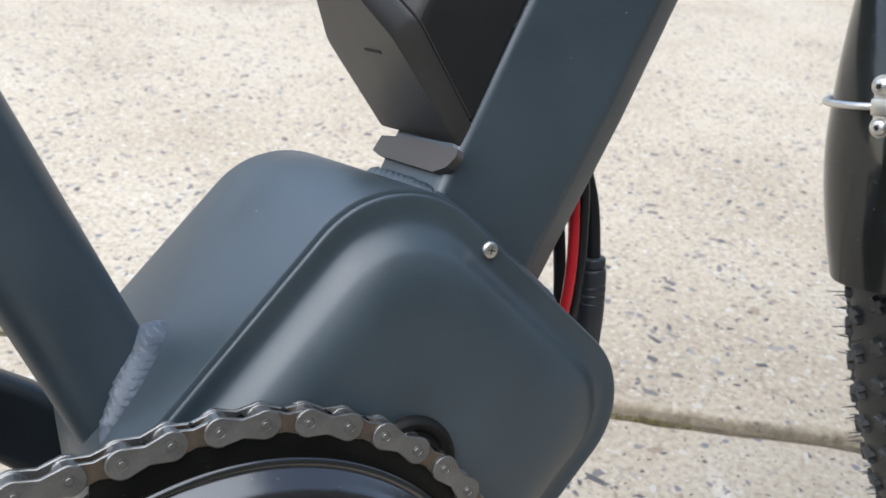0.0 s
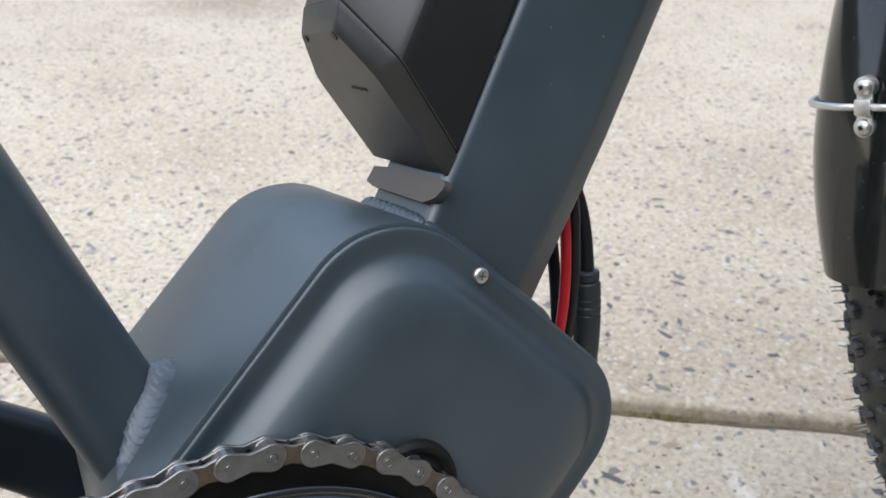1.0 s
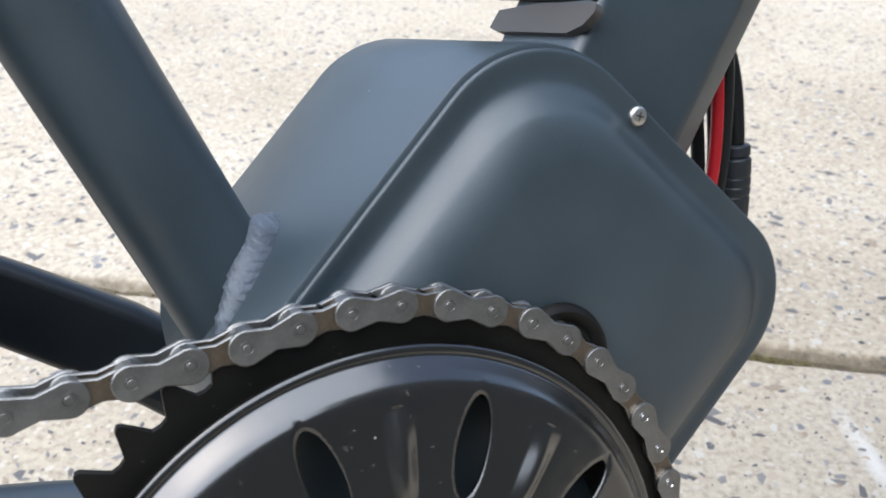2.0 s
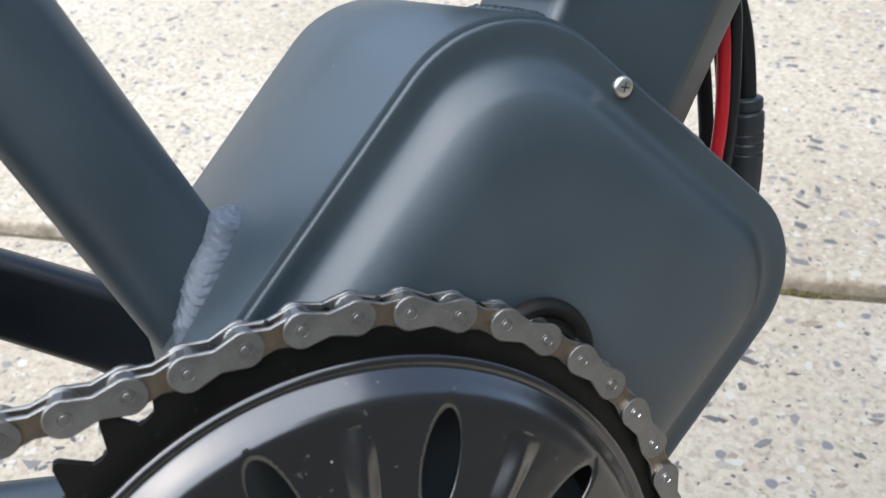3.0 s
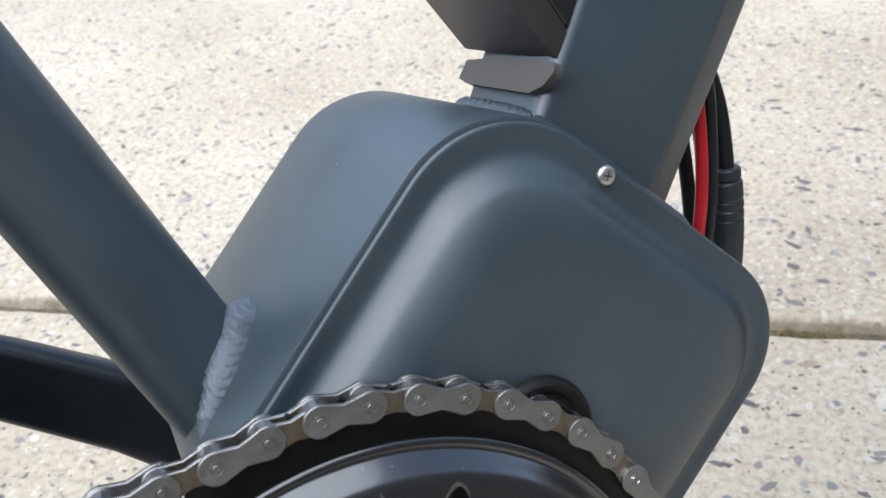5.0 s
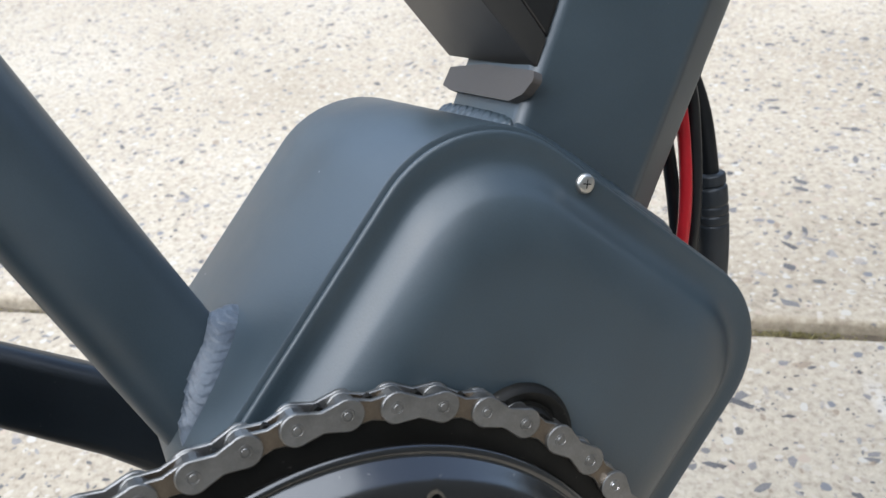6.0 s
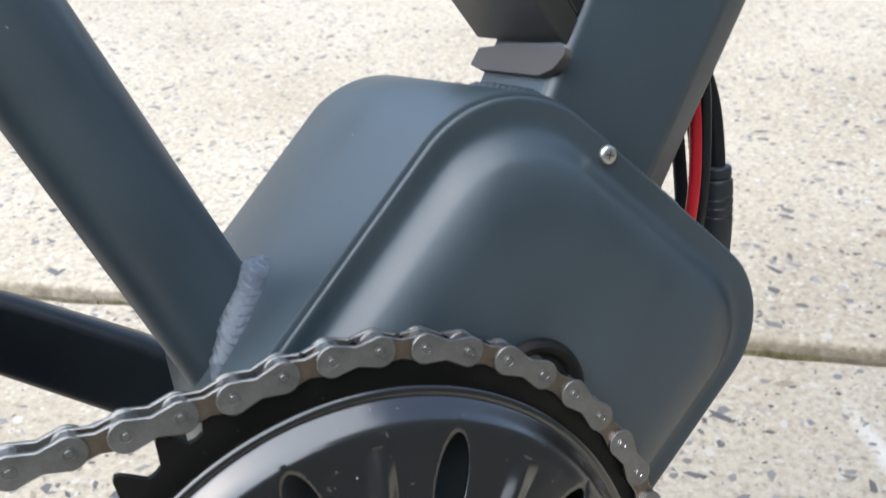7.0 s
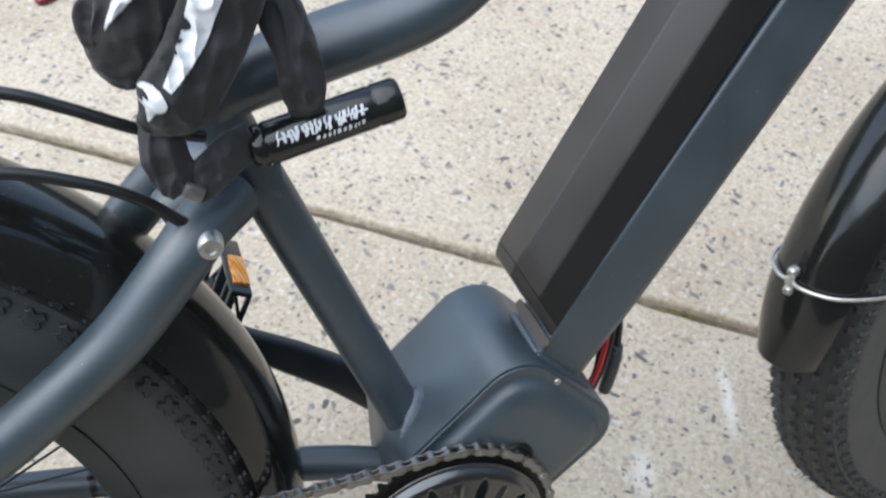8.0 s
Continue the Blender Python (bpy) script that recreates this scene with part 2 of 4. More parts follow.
        mix.data_type = "RGBA"
        links.new(mask.outputs[0], mix.inputs["Factor"])
        links.new(out, mix.inputs["A"])
        links.new(tint.outputs["Color"], mix.inputs["B"])
        out = mix.outputs["Result"]
    # soil washed along the joint, heaviest on the edges of the slabs
    place = nt.new("ShaderNodeSeparateXYZ")
    links.new(at, place.inputs[0])
    rag = noise_node(nt, links, 60, 4.0, 0.7, at)
    drift = nt.new("ShaderNodeMath")
    drift.operation = "MULTIPLY_ADD"
    links.new(rag.outputs["Fac"], drift.inputs[0])
    drift.inputs[1].default_value = 0.022
    links.new(place.outputs["Y"], drift.inputs[2])
    span = nt.new("ShaderNodeMapRange")
    span.inputs["From Min"].default_value, span.inputs["From Max"].default_value = -0.02, 0.06
    links.new(drift.outputs[0], span.inputs["Value"])
    silt = ramp_node(nt, links, span.outputs["Result"], [(0.325, grey(0.0)), (0.37, grey(0.6)), (0.40, grey(0.85)), (0.44, grey(0.55)), (0.50, grey(0.0))])
    earth = nt.new("ShaderNodeMix")
    earth.data_type = "RGBA"
    thin = noise_node(nt, links, 14, 4.0, 0.65, at)
    some = ramp_node(nt, links, thin.outputs["Fac"], [(0.32, grey(0.35)), (0.60, grey(1.0))])
    amount = nt.new("ShaderNodeMath")
    amount.operation = "MULTIPLY"
    links.new(silt.outputs["Color"], amount.inputs[0])
    links.new(some.outputs["Color"], amount.inputs[1])
    links.new(amount.outputs[0], earth.inputs["Factor"])
    links.new(out, earth.inputs["A"])
    earth.inputs["B"].default_value = (0.135, 0.112, 0.078, 1)
    out = earth.outputs["Result"]
    links.new(out, b.inputs["Base Color"])
    bp = nt.new("ShaderNodeBump")
    bp.inputs["Strength"].default_value, bp.inputs["Distance"].default_value = 0.5, 0.0012
    links.new(relief, bp.inputs["Height"])
    links.new(bp.outputs["Normal"], b.inputs["Normal"])
    return m


def chips(name, tints):
    m, nt, links, b = material(name, tints[0], 0.7)
    geo = nt.new("ShaderNodeNewGeometry")
    steps = [(i / len(tints), c) for i, c in enumerate(tints)]
    pick = ramp_node(nt, links, geo.outputs["Random Per Island"], steps)
    pick.color_ramp.interpolation = "CONSTANT"
    grain = noise_node(nt, links, 700, 3.0, 0.6)
    gr = ramp_node(nt, links, grain.outputs["Fac"], [(0.3, grey(0.75)), (0.75, grey(1.3))])
    mul = nt.new("ShaderNodeMix")
    mul.data_type, mul.blend_type = "RGBA", "MULTIPLY"
    mul.inputs["Factor"].default_value = 1.0
    links.new(pick.outputs["Color"], mul.inputs["A"])
    links.new(gr.outputs["Color"], mul.inputs["B"])
    links.new(mul.outputs["Result"], b.inputs["Base Color"])
    return m


CONCRETE = concrete()
CHIPS = chips("dark stone chips", [(0.12, 0.114, 0.108), (0.215, 0.20, 0.186), (0.085, 0.080, 0.077), (0.27, 0.25, 0.228), (0.29, 0.228, 0.162), (0.165, 0.155, 0.145), (0.34, 0.30, 0.25), (0.11, 0.104, 0.10)])
RENDER = worn("grey-brown unseen wall", (0.120, 0.122, 0.112), 0.9, large=2, fine=120, spread=0.2, bump=0.3)
PLUG = worn("dark grey cable rubber", (0.026, 0.030, 0.034), 0.42, large=60, fine=700, spread=0.2, bump=0.08)
DIRT = worn("brown joint dirt", (0.105, 0.085, 0.060), 0.95, large=45, fine=500, spread=0.8, bump=0.8)
MOSS = worn("yellow-green moss", (0.185, 0.162, 0.068), 0.9, large=120, fine=900, spread=0.5, bump=0.6)


# ---- building helpers ----
def mesh_of(bm, name, mat, angle=38):
    bmesh.ops.recalc_face_normals(bm, faces=bm.faces)
    me = bpy.data.meshes.new(name)
    bm.to_mesh(me)
    bm.free()
    for p in me.polygons:
        p.use_smooth = True
    me.set_sharp_from_angle(angle=radians(angle))
    me.materials.append(mat)
    return me


def part(name, bm, mat, parent=None, label="", angle=38):
    ob = new(name, mesh_of(bm, name, mat, angle))
    ob.parent = parent
    return tagged(ob, label)


def thing(name, label, category, group="", m=None):
    ob = new(name)
    ob.matrix_world = m or Matrix()
    return tagged(ob, label, category, group)


def loft(bm, rings, closed=True, cap=(True, True)):
    vs = [[bm.verts.new(p) for p in ring] for ring in rings]
    n = len(vs[0])
    for a, b in zip(vs[:-1], vs[1:]):
        for i in range(n if closed else n - 1):
            j = (i + 1) % n
            bm.faces.new((a[i], a[j], b[j], b[i]))
    if cap[0]:
        bm.faces.new(vs[0][::-1])
    if cap[1]:
        bm.faces.new(vs[-1])
    return vs


def curve(points, n=8):
    """A smooth line through the points (Catmull-Rom)."""
    p = [Vector(q) for q in points]
    p = [2 * p[0] - p[1]] + p + [2 * p[-1] - p[-2]]
    out = []
    for i in range(1, len(p) - 2):
        a, b, c, d = p[i - 1:i + 3]
        for k in range(n):
            t = k / n
            out.append(0.5 * (2 * b + (c - a) * t + (2 * a - 5 * b + 4 * c - d) * t * t + (3 * b - a - 3 * c + d) * t ** 3))
    out.append(p[-2])
    return out


def tube(bm, points, radius, seg=16, cap=(True, True), squash=1.0, up=(0, 1, 0)):
    """A tube along the points; radius: one number or one for each point; squash: its size across up."""
    p = [Vector(q) for q in points]
    rs = radius if isinstance(radius, (list, tuple)) else [radius] * len(p)
    rings, side = [], Vector(up)
    for i, c in enumerate(p):
        way = (p[min(i + 1, len(p) - 1)] - p[max(i - 1, 0)]).normalized()
        side = (side - way * side.dot(way)).normalized()
        other = way.cross(side)
        rings.append([c + rs[i] * (math.cos(a) * side + squash * math.sin(a) * other) for a in (2 * math.pi * k / seg for k in range(seg))])
    return loft(bm, rings, True, cap)


def lathe(bm, profile, seg=64, centre=(0, 0, 0), start=0.0, end=360.0, closed=False):
    """Turns (radius, y) pairs about the y axis through the centre."""
    full = end - start >= 359.9
    steps = seg if full else seg + 1
    vs = []
    for k in range(steps):
        a = radians(start + (end - start) * k / seg)
        vs.append([bm.verts.new((centre[0] + r * math.cos(a), centre[1] + y, centre[2] + r * math.sin(a))) for r, y in profile])
    n = len(profile)
    for k in range(seg):
        a, b = vs[k], vs[(k + 1) % steps]
        for i in range(n if closed else n - 1):
            j = (i + 1) % n
            bm.faces.new((a[i], a[j], b[j], b[i]))
    if not full and closed:
        bm.faces.new(vs[0][::-1])
        bm.faces.new(vs[-1])
    return vs


def block(bm, size, m=None, bevel=0.0, seg=2):
    made = bmesh.ops.create_cube(bm, size=1.0)["verts"]
    bmesh.ops.scale(bm, vec=size, verts=made)
    if bevel:
        edges = list({e for v in made for e in v.link_edges})
        made = bmesh.ops.bevel(bm, geom=edges, offset=bevel, segments=seg, affect="EDGES", profile=0.5)["verts"]
        made = list({v for v in bm.verts if v in set(made)})
    if m is not None:
        bmesh.ops.transform(bm, matrix=m, verts=made)
    return made


def rounded(corners, radii, seg=8):
    """A closed outline (x, z) with its corners rounded."""
    out, n = [], len(corners)
    for i, c in enumerate(corners):
        c = Vector(c)
        a, b = (Vector(corners[i - 1]) - c).normalized(), (Vector(corners[(i + 1) % n]) - c).normalized()
        half = a.angle(b) / 2
        r = radii[i]
        d = r / math.tan(half)
        mid = c + (a + b).normalized() * (r / math.sin(half))
        s, e = c + a * d - mid, c + b * d - mid
        for k in range(seg + 1):
            v = (s * (1 - k / seg) + e * (k / seg)).normalized() * r if r > 0 else s
            out.append(mid + v)
    return out


def inset(corners, d):
    """Corners of a convex outline moved inwards by d (given clockwise)."""
    n, out = len(corners), []
    for i in range(n):
        p0, p1, p2 = (Vector(corners[(i + k) % n]) for k in (-1, 0, 1))
        e1, e2 = (p1 - p0).normalized(), (p2 - p1).normalized()
        n1, n2 = Vector((e1.y, -e1.x)), Vector((e2.y, -e2.x))
        t = (n1 + n2)
        out.append(p1 + t * (d / (1 + n1.dot(n2))))
    return out


def on_frame(u, y, v, angle):
    a = radians(angle)
    return Vector((u * math.cos(a) - v * math.sin(a), y, u * math.sin(a) + v * math.cos(a)))


# ---- ground: concrete slabs with one open joint ----
JOINT = pose(0.3197, 0.4534, 0, 0, 0, -35.2)


def build_ground():
    across = [(-400, 0), (-4, 0), (-0.6, 0), (-0.03, 0), (-0.010, -0.0006), (-0.0062, -0.0020), (-0.0038, -0.0050), (0.0, -0.0085), (0.0030, -0.0075), (0.0048, -0.003),
              (0.0060, 0.0030), (0.0080, 0.0068), (0.012, 0.0085), (0.03, 0.009), (0.5, 0.009), (3.49, 0.009), (3.5, -0.004), (3.51, 0.009), (400, 0.009)]
    along = [-400, -20, -4] + [-1.6 + 0.012 * i for i in range(300)] + [4, 20, 400]
    verts, faces = [], []
    for i, a in enumerate(along):
        for c, z in across:
            near = abs(c) < 0.025
            wob = 0.0028 * noise.noise((a * 26, c * 60, 0)) + 0.0035 * noise.noise((a * 5, 3, 0)) if near else 0
            dz = 0.0012 * noise.noise((a * 60, c * 300, 7)) if near else 0
            verts.append((a, c + wob, z + dz))
    n = len(across)
    for i in range(len(along) - 1):
        for j in range(n - 1):
            k = i * n + j
            faces.append((k, k + n, k + n + 1, k + 1))
    me = bpy.data.meshes.new("ground")
    me.from_pydata(verts, [], faces)
    me.materials.append(CONCRETE)
    for p in me.polygons:
        p.use_smooth = abs(p.center.y) < 0.02
    ground = new("ground", me)
    ground.matrix_world = JOINT
    return tagged(ground, "light beige exposed-aggregate concrete paving with dark chips", "paving", kind="structure")


def stone_chips():
    rnd = random.Random(11)
    verts, faces = [], []
    inv = JOINT.inverted()
    for _ in range(88000):
        x, y = rnd.uniform(-1.0, 2.7), rnd.uniform(-0.3, 2.5)
        p = inv @ Vector((x, y, 0))
        if -0.014 < p.y < 0.022:
            continue
        patch = noise.noise((x * 3.1, y * 3.1, 2))
        if patch < -0.25 and rnd.random() < 0.5:
            continue
        base = 0.009 if p.y > 0 else 0.0
        size = min(0.0075, rnd.lognormvariate(math.log(0.00158), 0.66))
        long, turn = rnd.uniform(1.0, 2.6), rnd.uniform(0, math.pi)
        k = rnd.choice((4, 5, 5, 6, 7))
        first = len(verts)
        c, s = math.cos(turn), math.sin(turn)
        for i in range(k):
            a = 2 * math.pi * (i + rnd.uniform(-0.28, 0.28)) / k
            r = size * rnd.uniform(0.5, 1.25)
            u, w = r * math.cos(a) * long ** 0.5, r * math.sin(a) / long ** 0.5
            verts.append((p.x + u * c - w * s, p.y + u * s + w * c, base + 0.00006))
        verts.append((p.x, p.y, base + 0.0003))
        for i in range(k):
            faces.append((first + i, first + (i + 1) % k, first + k))
    me = bpy.data.meshes.new("stone_chips")
    me.from_pydata(verts, [], faces)
    me.materials.append(CHIPS)
    ob = new("stone_chips", me)
    ob.matrix_world = JOINT
    return tagged(ob, "dark grey and brown stone chips set in the concrete", "stone chips", kind="stuff")


def joint_filling():
    rnd = random.Random(5)
    bm = bmesh.new()
    rings = []
    for i in range(300):
        a = -1.6 + 0.012 * i
        z = -0.0058 + 0.0016 * noise.noise((a * 40, 0, 0))
        off = 0.0028 * noise.noise((a * 26, 0, 0)) + 0.0035 * noise.noise((a * 5, 3, 0))
        rings.append([(a, off + c + 0.0012 * noise.noise((a * 90, c * 200, 4)), z + d * (1 + 0.25 * noise.noise((a * 70, c * 120, 1)))) for c, d in ((-0.0052, -0.002), (-0.0025, -0.0004), (0.0005, 0.0003), (0.003, 0.0010), (0.0056, 0.0012))])
    loft(bm, rings, False, (False, False))
    dirt = part("joint_dirt", bm, DIRT)
    dirt.matrix_world = JOINT
    tagged(dirt, "brown dirt packed in the joint between slabs", "dirt", kind="stuff")
    verts, faces = [], []
    for _ in range(1000):
        a = rnd.choice((rnd.uniform(-1.2, 1.6), rnd.gauss(0.215, 0.02), rnd.gauss(0.225, 0.03), rnd.gauss(0.9, 0.1), rnd.gauss(-0.45, 0.08), rnd.gauss(-0.73, 0.05)))
        off = 0.0028 * noise.noise((a * 26, 0, 0)) + 0.0035 * noise.noise((a * 5, 3, 0)) + rnd.gauss(0.0005, 0.004)
        h, w, t = rnd.uniform(0.0012, 0.0042), rnd.uniform(0.0005, 0.0013), rnd.uniform(0, 6.28)
        first = len(verts)
        lean_x, lean_y = rnd.gauss(0, 0.0015), rnd.gauss(0, 0.0015)
        for k in range(3):
            verts.append((a + w * math.cos(t + 2.1 * k), off + w * math.sin(t + 2.1 * k), -0.005))
        verts.append((a + lean_x, off + lean_y, -0.0048 + h))
        faces += [(first, first + 1, first + 3), (first + 1, first + 2, first + 3), (first + 2, first, first + 3)]
    me = bpy.data.meshes.new("moss")
    me.from_pydata(verts, [], faces)
    me.materials.append(MOSS)
    moss = new("moss", me)
    moss.matrix_world = JOINT
    tagged(moss, "small yellow-green moss tufts growing in the joint", "moss", kind="stuff")


# ---- bicycle: everything below is laid out from the bottom bracket: x ahead, y to its left, z up ----
STAND = pose(0, 0.0806, 0.2688, -16.7)
bicycle = thing("bicycle", "dark matt grey electric bicycle leaning on its stand on the paving", "bicycle", m=STAND)

CHAIN_Y, DISC_Y = -0.065, -0.068
TEETH, PITCH, FIRST = 46, 0.0127, 103.9
RING_R = PITCH / 2 / math.sin(math.pi / TEETH)
DOWN = 57.0
AXLE_R, AXLE_F = Vector((-0.467, 0, 0.0665)), Vector((0.683, 0, 0.0665))

# motor housing
HOUSE = [(-0.027, 0.0744), (0.0704, 0.1603), (0.1666, 0.0577), (0.062, -0.030), (-0.027, -0.030)]
HOUSE_R = [0.030, 0.036, 0.029, 0.03, 0.03]


def outline(d, y, count=44):
    """The housing's outline, inset by d, with as many points round each corner and evenly spaced."""
    corners = inset(HOUSE, d)
    radii = [max(r - d * 0.55, 0.006) for r in HOUSE_R]
    seg, n, out = 14, len(corners), []
    pts = rounded(corners, radii, seg)
    for i in range(n):
        arc = pts[i * (seg + 1):(i + 1) * (seg + 1)]
        before, after = pts[i * (seg + 1) - 1], pts[(i + 1) * (seg + 1) % len(pts)]
        line = [(before + arc[0]) / 2] + arc + [(arc[-1] + after) / 2]
        steps = [(q - p).length for p, q in zip(line[:-1], line[1:])]
        k, gone = 0, 0.0
        for j in range(count):
            want = sum(steps) * j / count
            while gone + steps[k] < want:
                gone += steps[k]
                k += 1
            out.append(line[k].lerp(line[k + 1], (want - gone) / max(steps[k], 1e-9)))
    return [(p.x, y, p.y) for p in out]


def motor_housing():
    bm = bmesh.new()
    loft(bm, [outline(0.003, 0.0640), outline(-0.001, 0.0635), outline(-0.0026, 0.061), outline(-0.0032, 0.057), outline(-0.0012, -0.0470), outline(-0.0009, -0.0477), outline(-0.0002, -0.0480), outline(0.006, -0.0481)])
    part("motor_housing", bm, PAINT, bicycle, "welded matt grey box around the bottom bracket")
    bm = bmesh.new()
    rings = [outline(0.006, -0.0482), outline(0.0055, -0.0491), outline(0.0008, -0.0491), outline(0.0002, -0.0493), outline(0.0, -0.0497), outline(0.0, -0.0503), outline(0.0003, -0.0507), outline(0.0010, -0.0509), outline(0.0024, -0.0508), outline(0.0045, -0.0506), outline(0.0066, -0.0506)]
    for k in range(1, 17):
        t = k / 16
        lift = 1 - (1 - t) ** 2.3
        rings.append(outline(0.0066 + 0.0224 * t, -0.0505 - 0.0107 * lift * min(1.0, 0.30 + 2.2 * t)))
    rings += [outline(0.032, -0.0613)]
    loft(bm, rings)
    cover = part("side_cover", bm, PAINT, bicycle, "pressed matt grey cover with a raised face", 60)
    # screw
    bm = bmesh.new()
    c = (0.1010, -0.0506, 0.1230)
    lathe(bm, [(0.0, -0.0016), (0.0018, -0.0016), (0.0025, -0.0013), (0.0029, -0.0008), (0.00295, -0.0003), (0.00295, 0.001)], 28, c)
    part("cover_screw", bm, CHROME, cover, "bright cross-head screw")
    bm = bmesh.new()
    for a in (20, 110):
        block(bm, (0.0028, 0.0006, 0.00042), Matrix.Translation((c[0], c[1] - 0.00135, c[2])) @ pose(0, 0, 0, 0, a, 0), 0.0001)
    part("screw_slot", bm, DARKINK, cover)
    # black bushing behind the chain
    bm = bmesh.new()
    lathe(bm, [(0.0, -0.0004), (0.0058, -0.0004), (0.0066, -0.0030), (0.0080, -0.0044), (0.0096, -0.0046), (0.0106, -0.0036), (0.0110, -0.0020), (0.0116, -0.0018), (0.0128, -0.0030), (0.0146, -0.0034), (0.0158, -0.0026), (0.0164, -0.0008), (0.0164, 0.001)], 56, (0.0608, -0.0612, 0.0622))
    part("bushing", bm, RING, cover, "black rubber bushing in the cover")


def weld_bead(name, points, out, half, pitch, seed, mat, slim=0.3, height=0.42, ripple=0.13):
    """A flat bead whose ripples bend back towards its sides."""
    bm = bmesh.new()
    fine = curve(points, 40)
    total = sum((q - p).length for p, q in zip(fine[:-1], fine[1:]))
    rings, gone = [], 0.0
    for i, p in enumerate(fine):
        gone += (p - fine[i - 1]).length if i else 0.0
        way = (fine[min(i + 1, len(fine) - 1)] - fine[max(i - 1, 0)]).normalized()
        n = Vector(out)
        n = (n - way * n.dot(way)).normalized()
        across = way.cross(n)
        f = gone / total
        ends = min(1.0, gone / (half * 1.2), (total - gone) / (half * 1.2)) ** 0.5
        w = half * (1 - slim * f) * (0.25 + 0.75 * ends)
        drift = 0.10 * half * noise.noise((gone * 300, seed, 0))
        ring = []
        for k in range(25):
            side = -1 + 2 * k / 24
            beat = (gone + 0.9 * half * side * side + 0.35 * pitch * noise.noise((gone * 350, seed, side))) / pitch
            saw = beat % 1.0
            step = saw / 0.8 if saw < 0.8 else (1 - saw) / 0.2
            strength = 0.75 + 0.6 * noise.noise((int(beat) * 7.3, seed, 3))
            rise = height * max(0.0, 1 - side * side) ** 0.6 * (0.25 + 0.75 * ends) * (1 + ripple * strength * (step - 0.5))
            edge = 1 + 0.12 * strength * (step - 0.5)
            ring.append(p + across * (w * side * edge + drift) + n * (half * (1 - slim * f) * rise))
        ring += [p + across * (w * side) - n * half * 0.7 for side in (0.7, -0.7)]
        rings.append(ring)
    loft(bm, rings)
    return part(name, bm, mat, bicycle, "ribbed weld bead", 80)


SEAT_DIR = Vector((-0.3399, 0, 0.9405))
SEAT_BASE = Vector((-0.0016, 0, 0.05))


def main_frame():
    bm = bmesh.new()
    tube(bm, [SEAT_BASE + SEAT_DIR * s for s in (0.0, 0.1, 0.2, 0.3, 0.43)], 0.0172, 40)
    part("seat_tube", bm, PAINT, bicycle, "round matt grey seat tube")
    # weld where the seat tube meets the housing
    weld_bead("weld_bead", [(0.0058, 0.0000, 0.1038), (-0.0016, -0.0084, 0.1022), (-0.0076, -0.0154, 0.0970), (-0.0130, -0.0201, 0.0900), (-0.0181, -0.0236, 0.0825), (-0.0213, -0.0251, 0.0760)], (0.15, -0.68, 0.7), 0.0068, 0.0030, 3, WELD, 0.36, 0.42, 0.12)
    # down tube: a rounded box section
    sec = rounded([(-0.034, 0.0), (0.0170, 0.0), (0.0170, -0.046), (0.010, -0.069), (-0.0215, -0.0688), (-0.034, -0.0505)], [0.0045, 0.0045, 0.012, 0.014, 0.010, 0.008], 6)
    bm = bmesh.new()
    loft(bm, [[on_frame(u, p.x, p.y * deep, DOWN) for p in sec] for u, deep in ((0.125, 0.925), (0.17, 0.955), (0.23, 1.005), (0.3, 1.02), (0.5, 1.02), (0.76, 1.02))])
    part("down_tube", bm, PAINT, bicycle, "broad rounded-box down tube in matt grey")
    weld_bead("weld_bead", [(0.0915, 0.021, 0.1424), (0.0911, 0.012, 0.1424), (0.0909, 0.0, 0.1423), (0.0907, -0.016, 0.1419), (0.0905, -0.032, 0.1408)], (-0.55, 0, 0.83), 0.0034, 0.0046, 8, PAINT, 0.1, 0.36, 0.30)
    weld_bead("weld_bead", [(0.0912, -0.0335, 0.1410), (0.105, -0.0360, 0.1275), (0.120, -0.0360, 0.1120), (0.138, -0.0360, 0.0930)], (0.5, -0.7, 0.5), 0.0034, 0.0030, 9, PAINT, 0.1)
    # curved top tube and head tube
    bm = bmesh.new()
    line = curve([(-0.122, 0, 0.374), (-0.103, 0, 0.388), (-0.0487, 0, 0.4024), (-0.0116, 0, 0.4102), (0.0178, 0, 0.4193), (0.0447, 0, 0.4353), (0.095, 0, 0.477), (0.22, 0, 0.585), (0.45, 0, 0.69)], 8)
    tube(bm, line, [0.0180 + 0.0055 * min(1, i / 12) for i in range(len(line))], 28, squash=0.90)
    part("top_tube", bm, PAINT, bicycle, "curved matt grey top tube")
    bm = bmesh.new()
    tube(bm, [(0.50, 0, 0.545), (0.444, 0, 0.70)], 0.024, 28)
    part("head_tube", bm, PAINT, bicycle)
    # bridge from the seat tube to the stays
    bm = bmesh.new()
    line = curve([(-0.088, 0, 0.318), (-0.112, 0, 0.322), (-0.138, 0, 0.318), (-0.160, 0, 0.306)], 6)
    tube(bm, line, [0.017, 0.017, 0.017] * 6 + [0.016], 20)
    part("stay_bridge", bm, PAINT, bicycle)


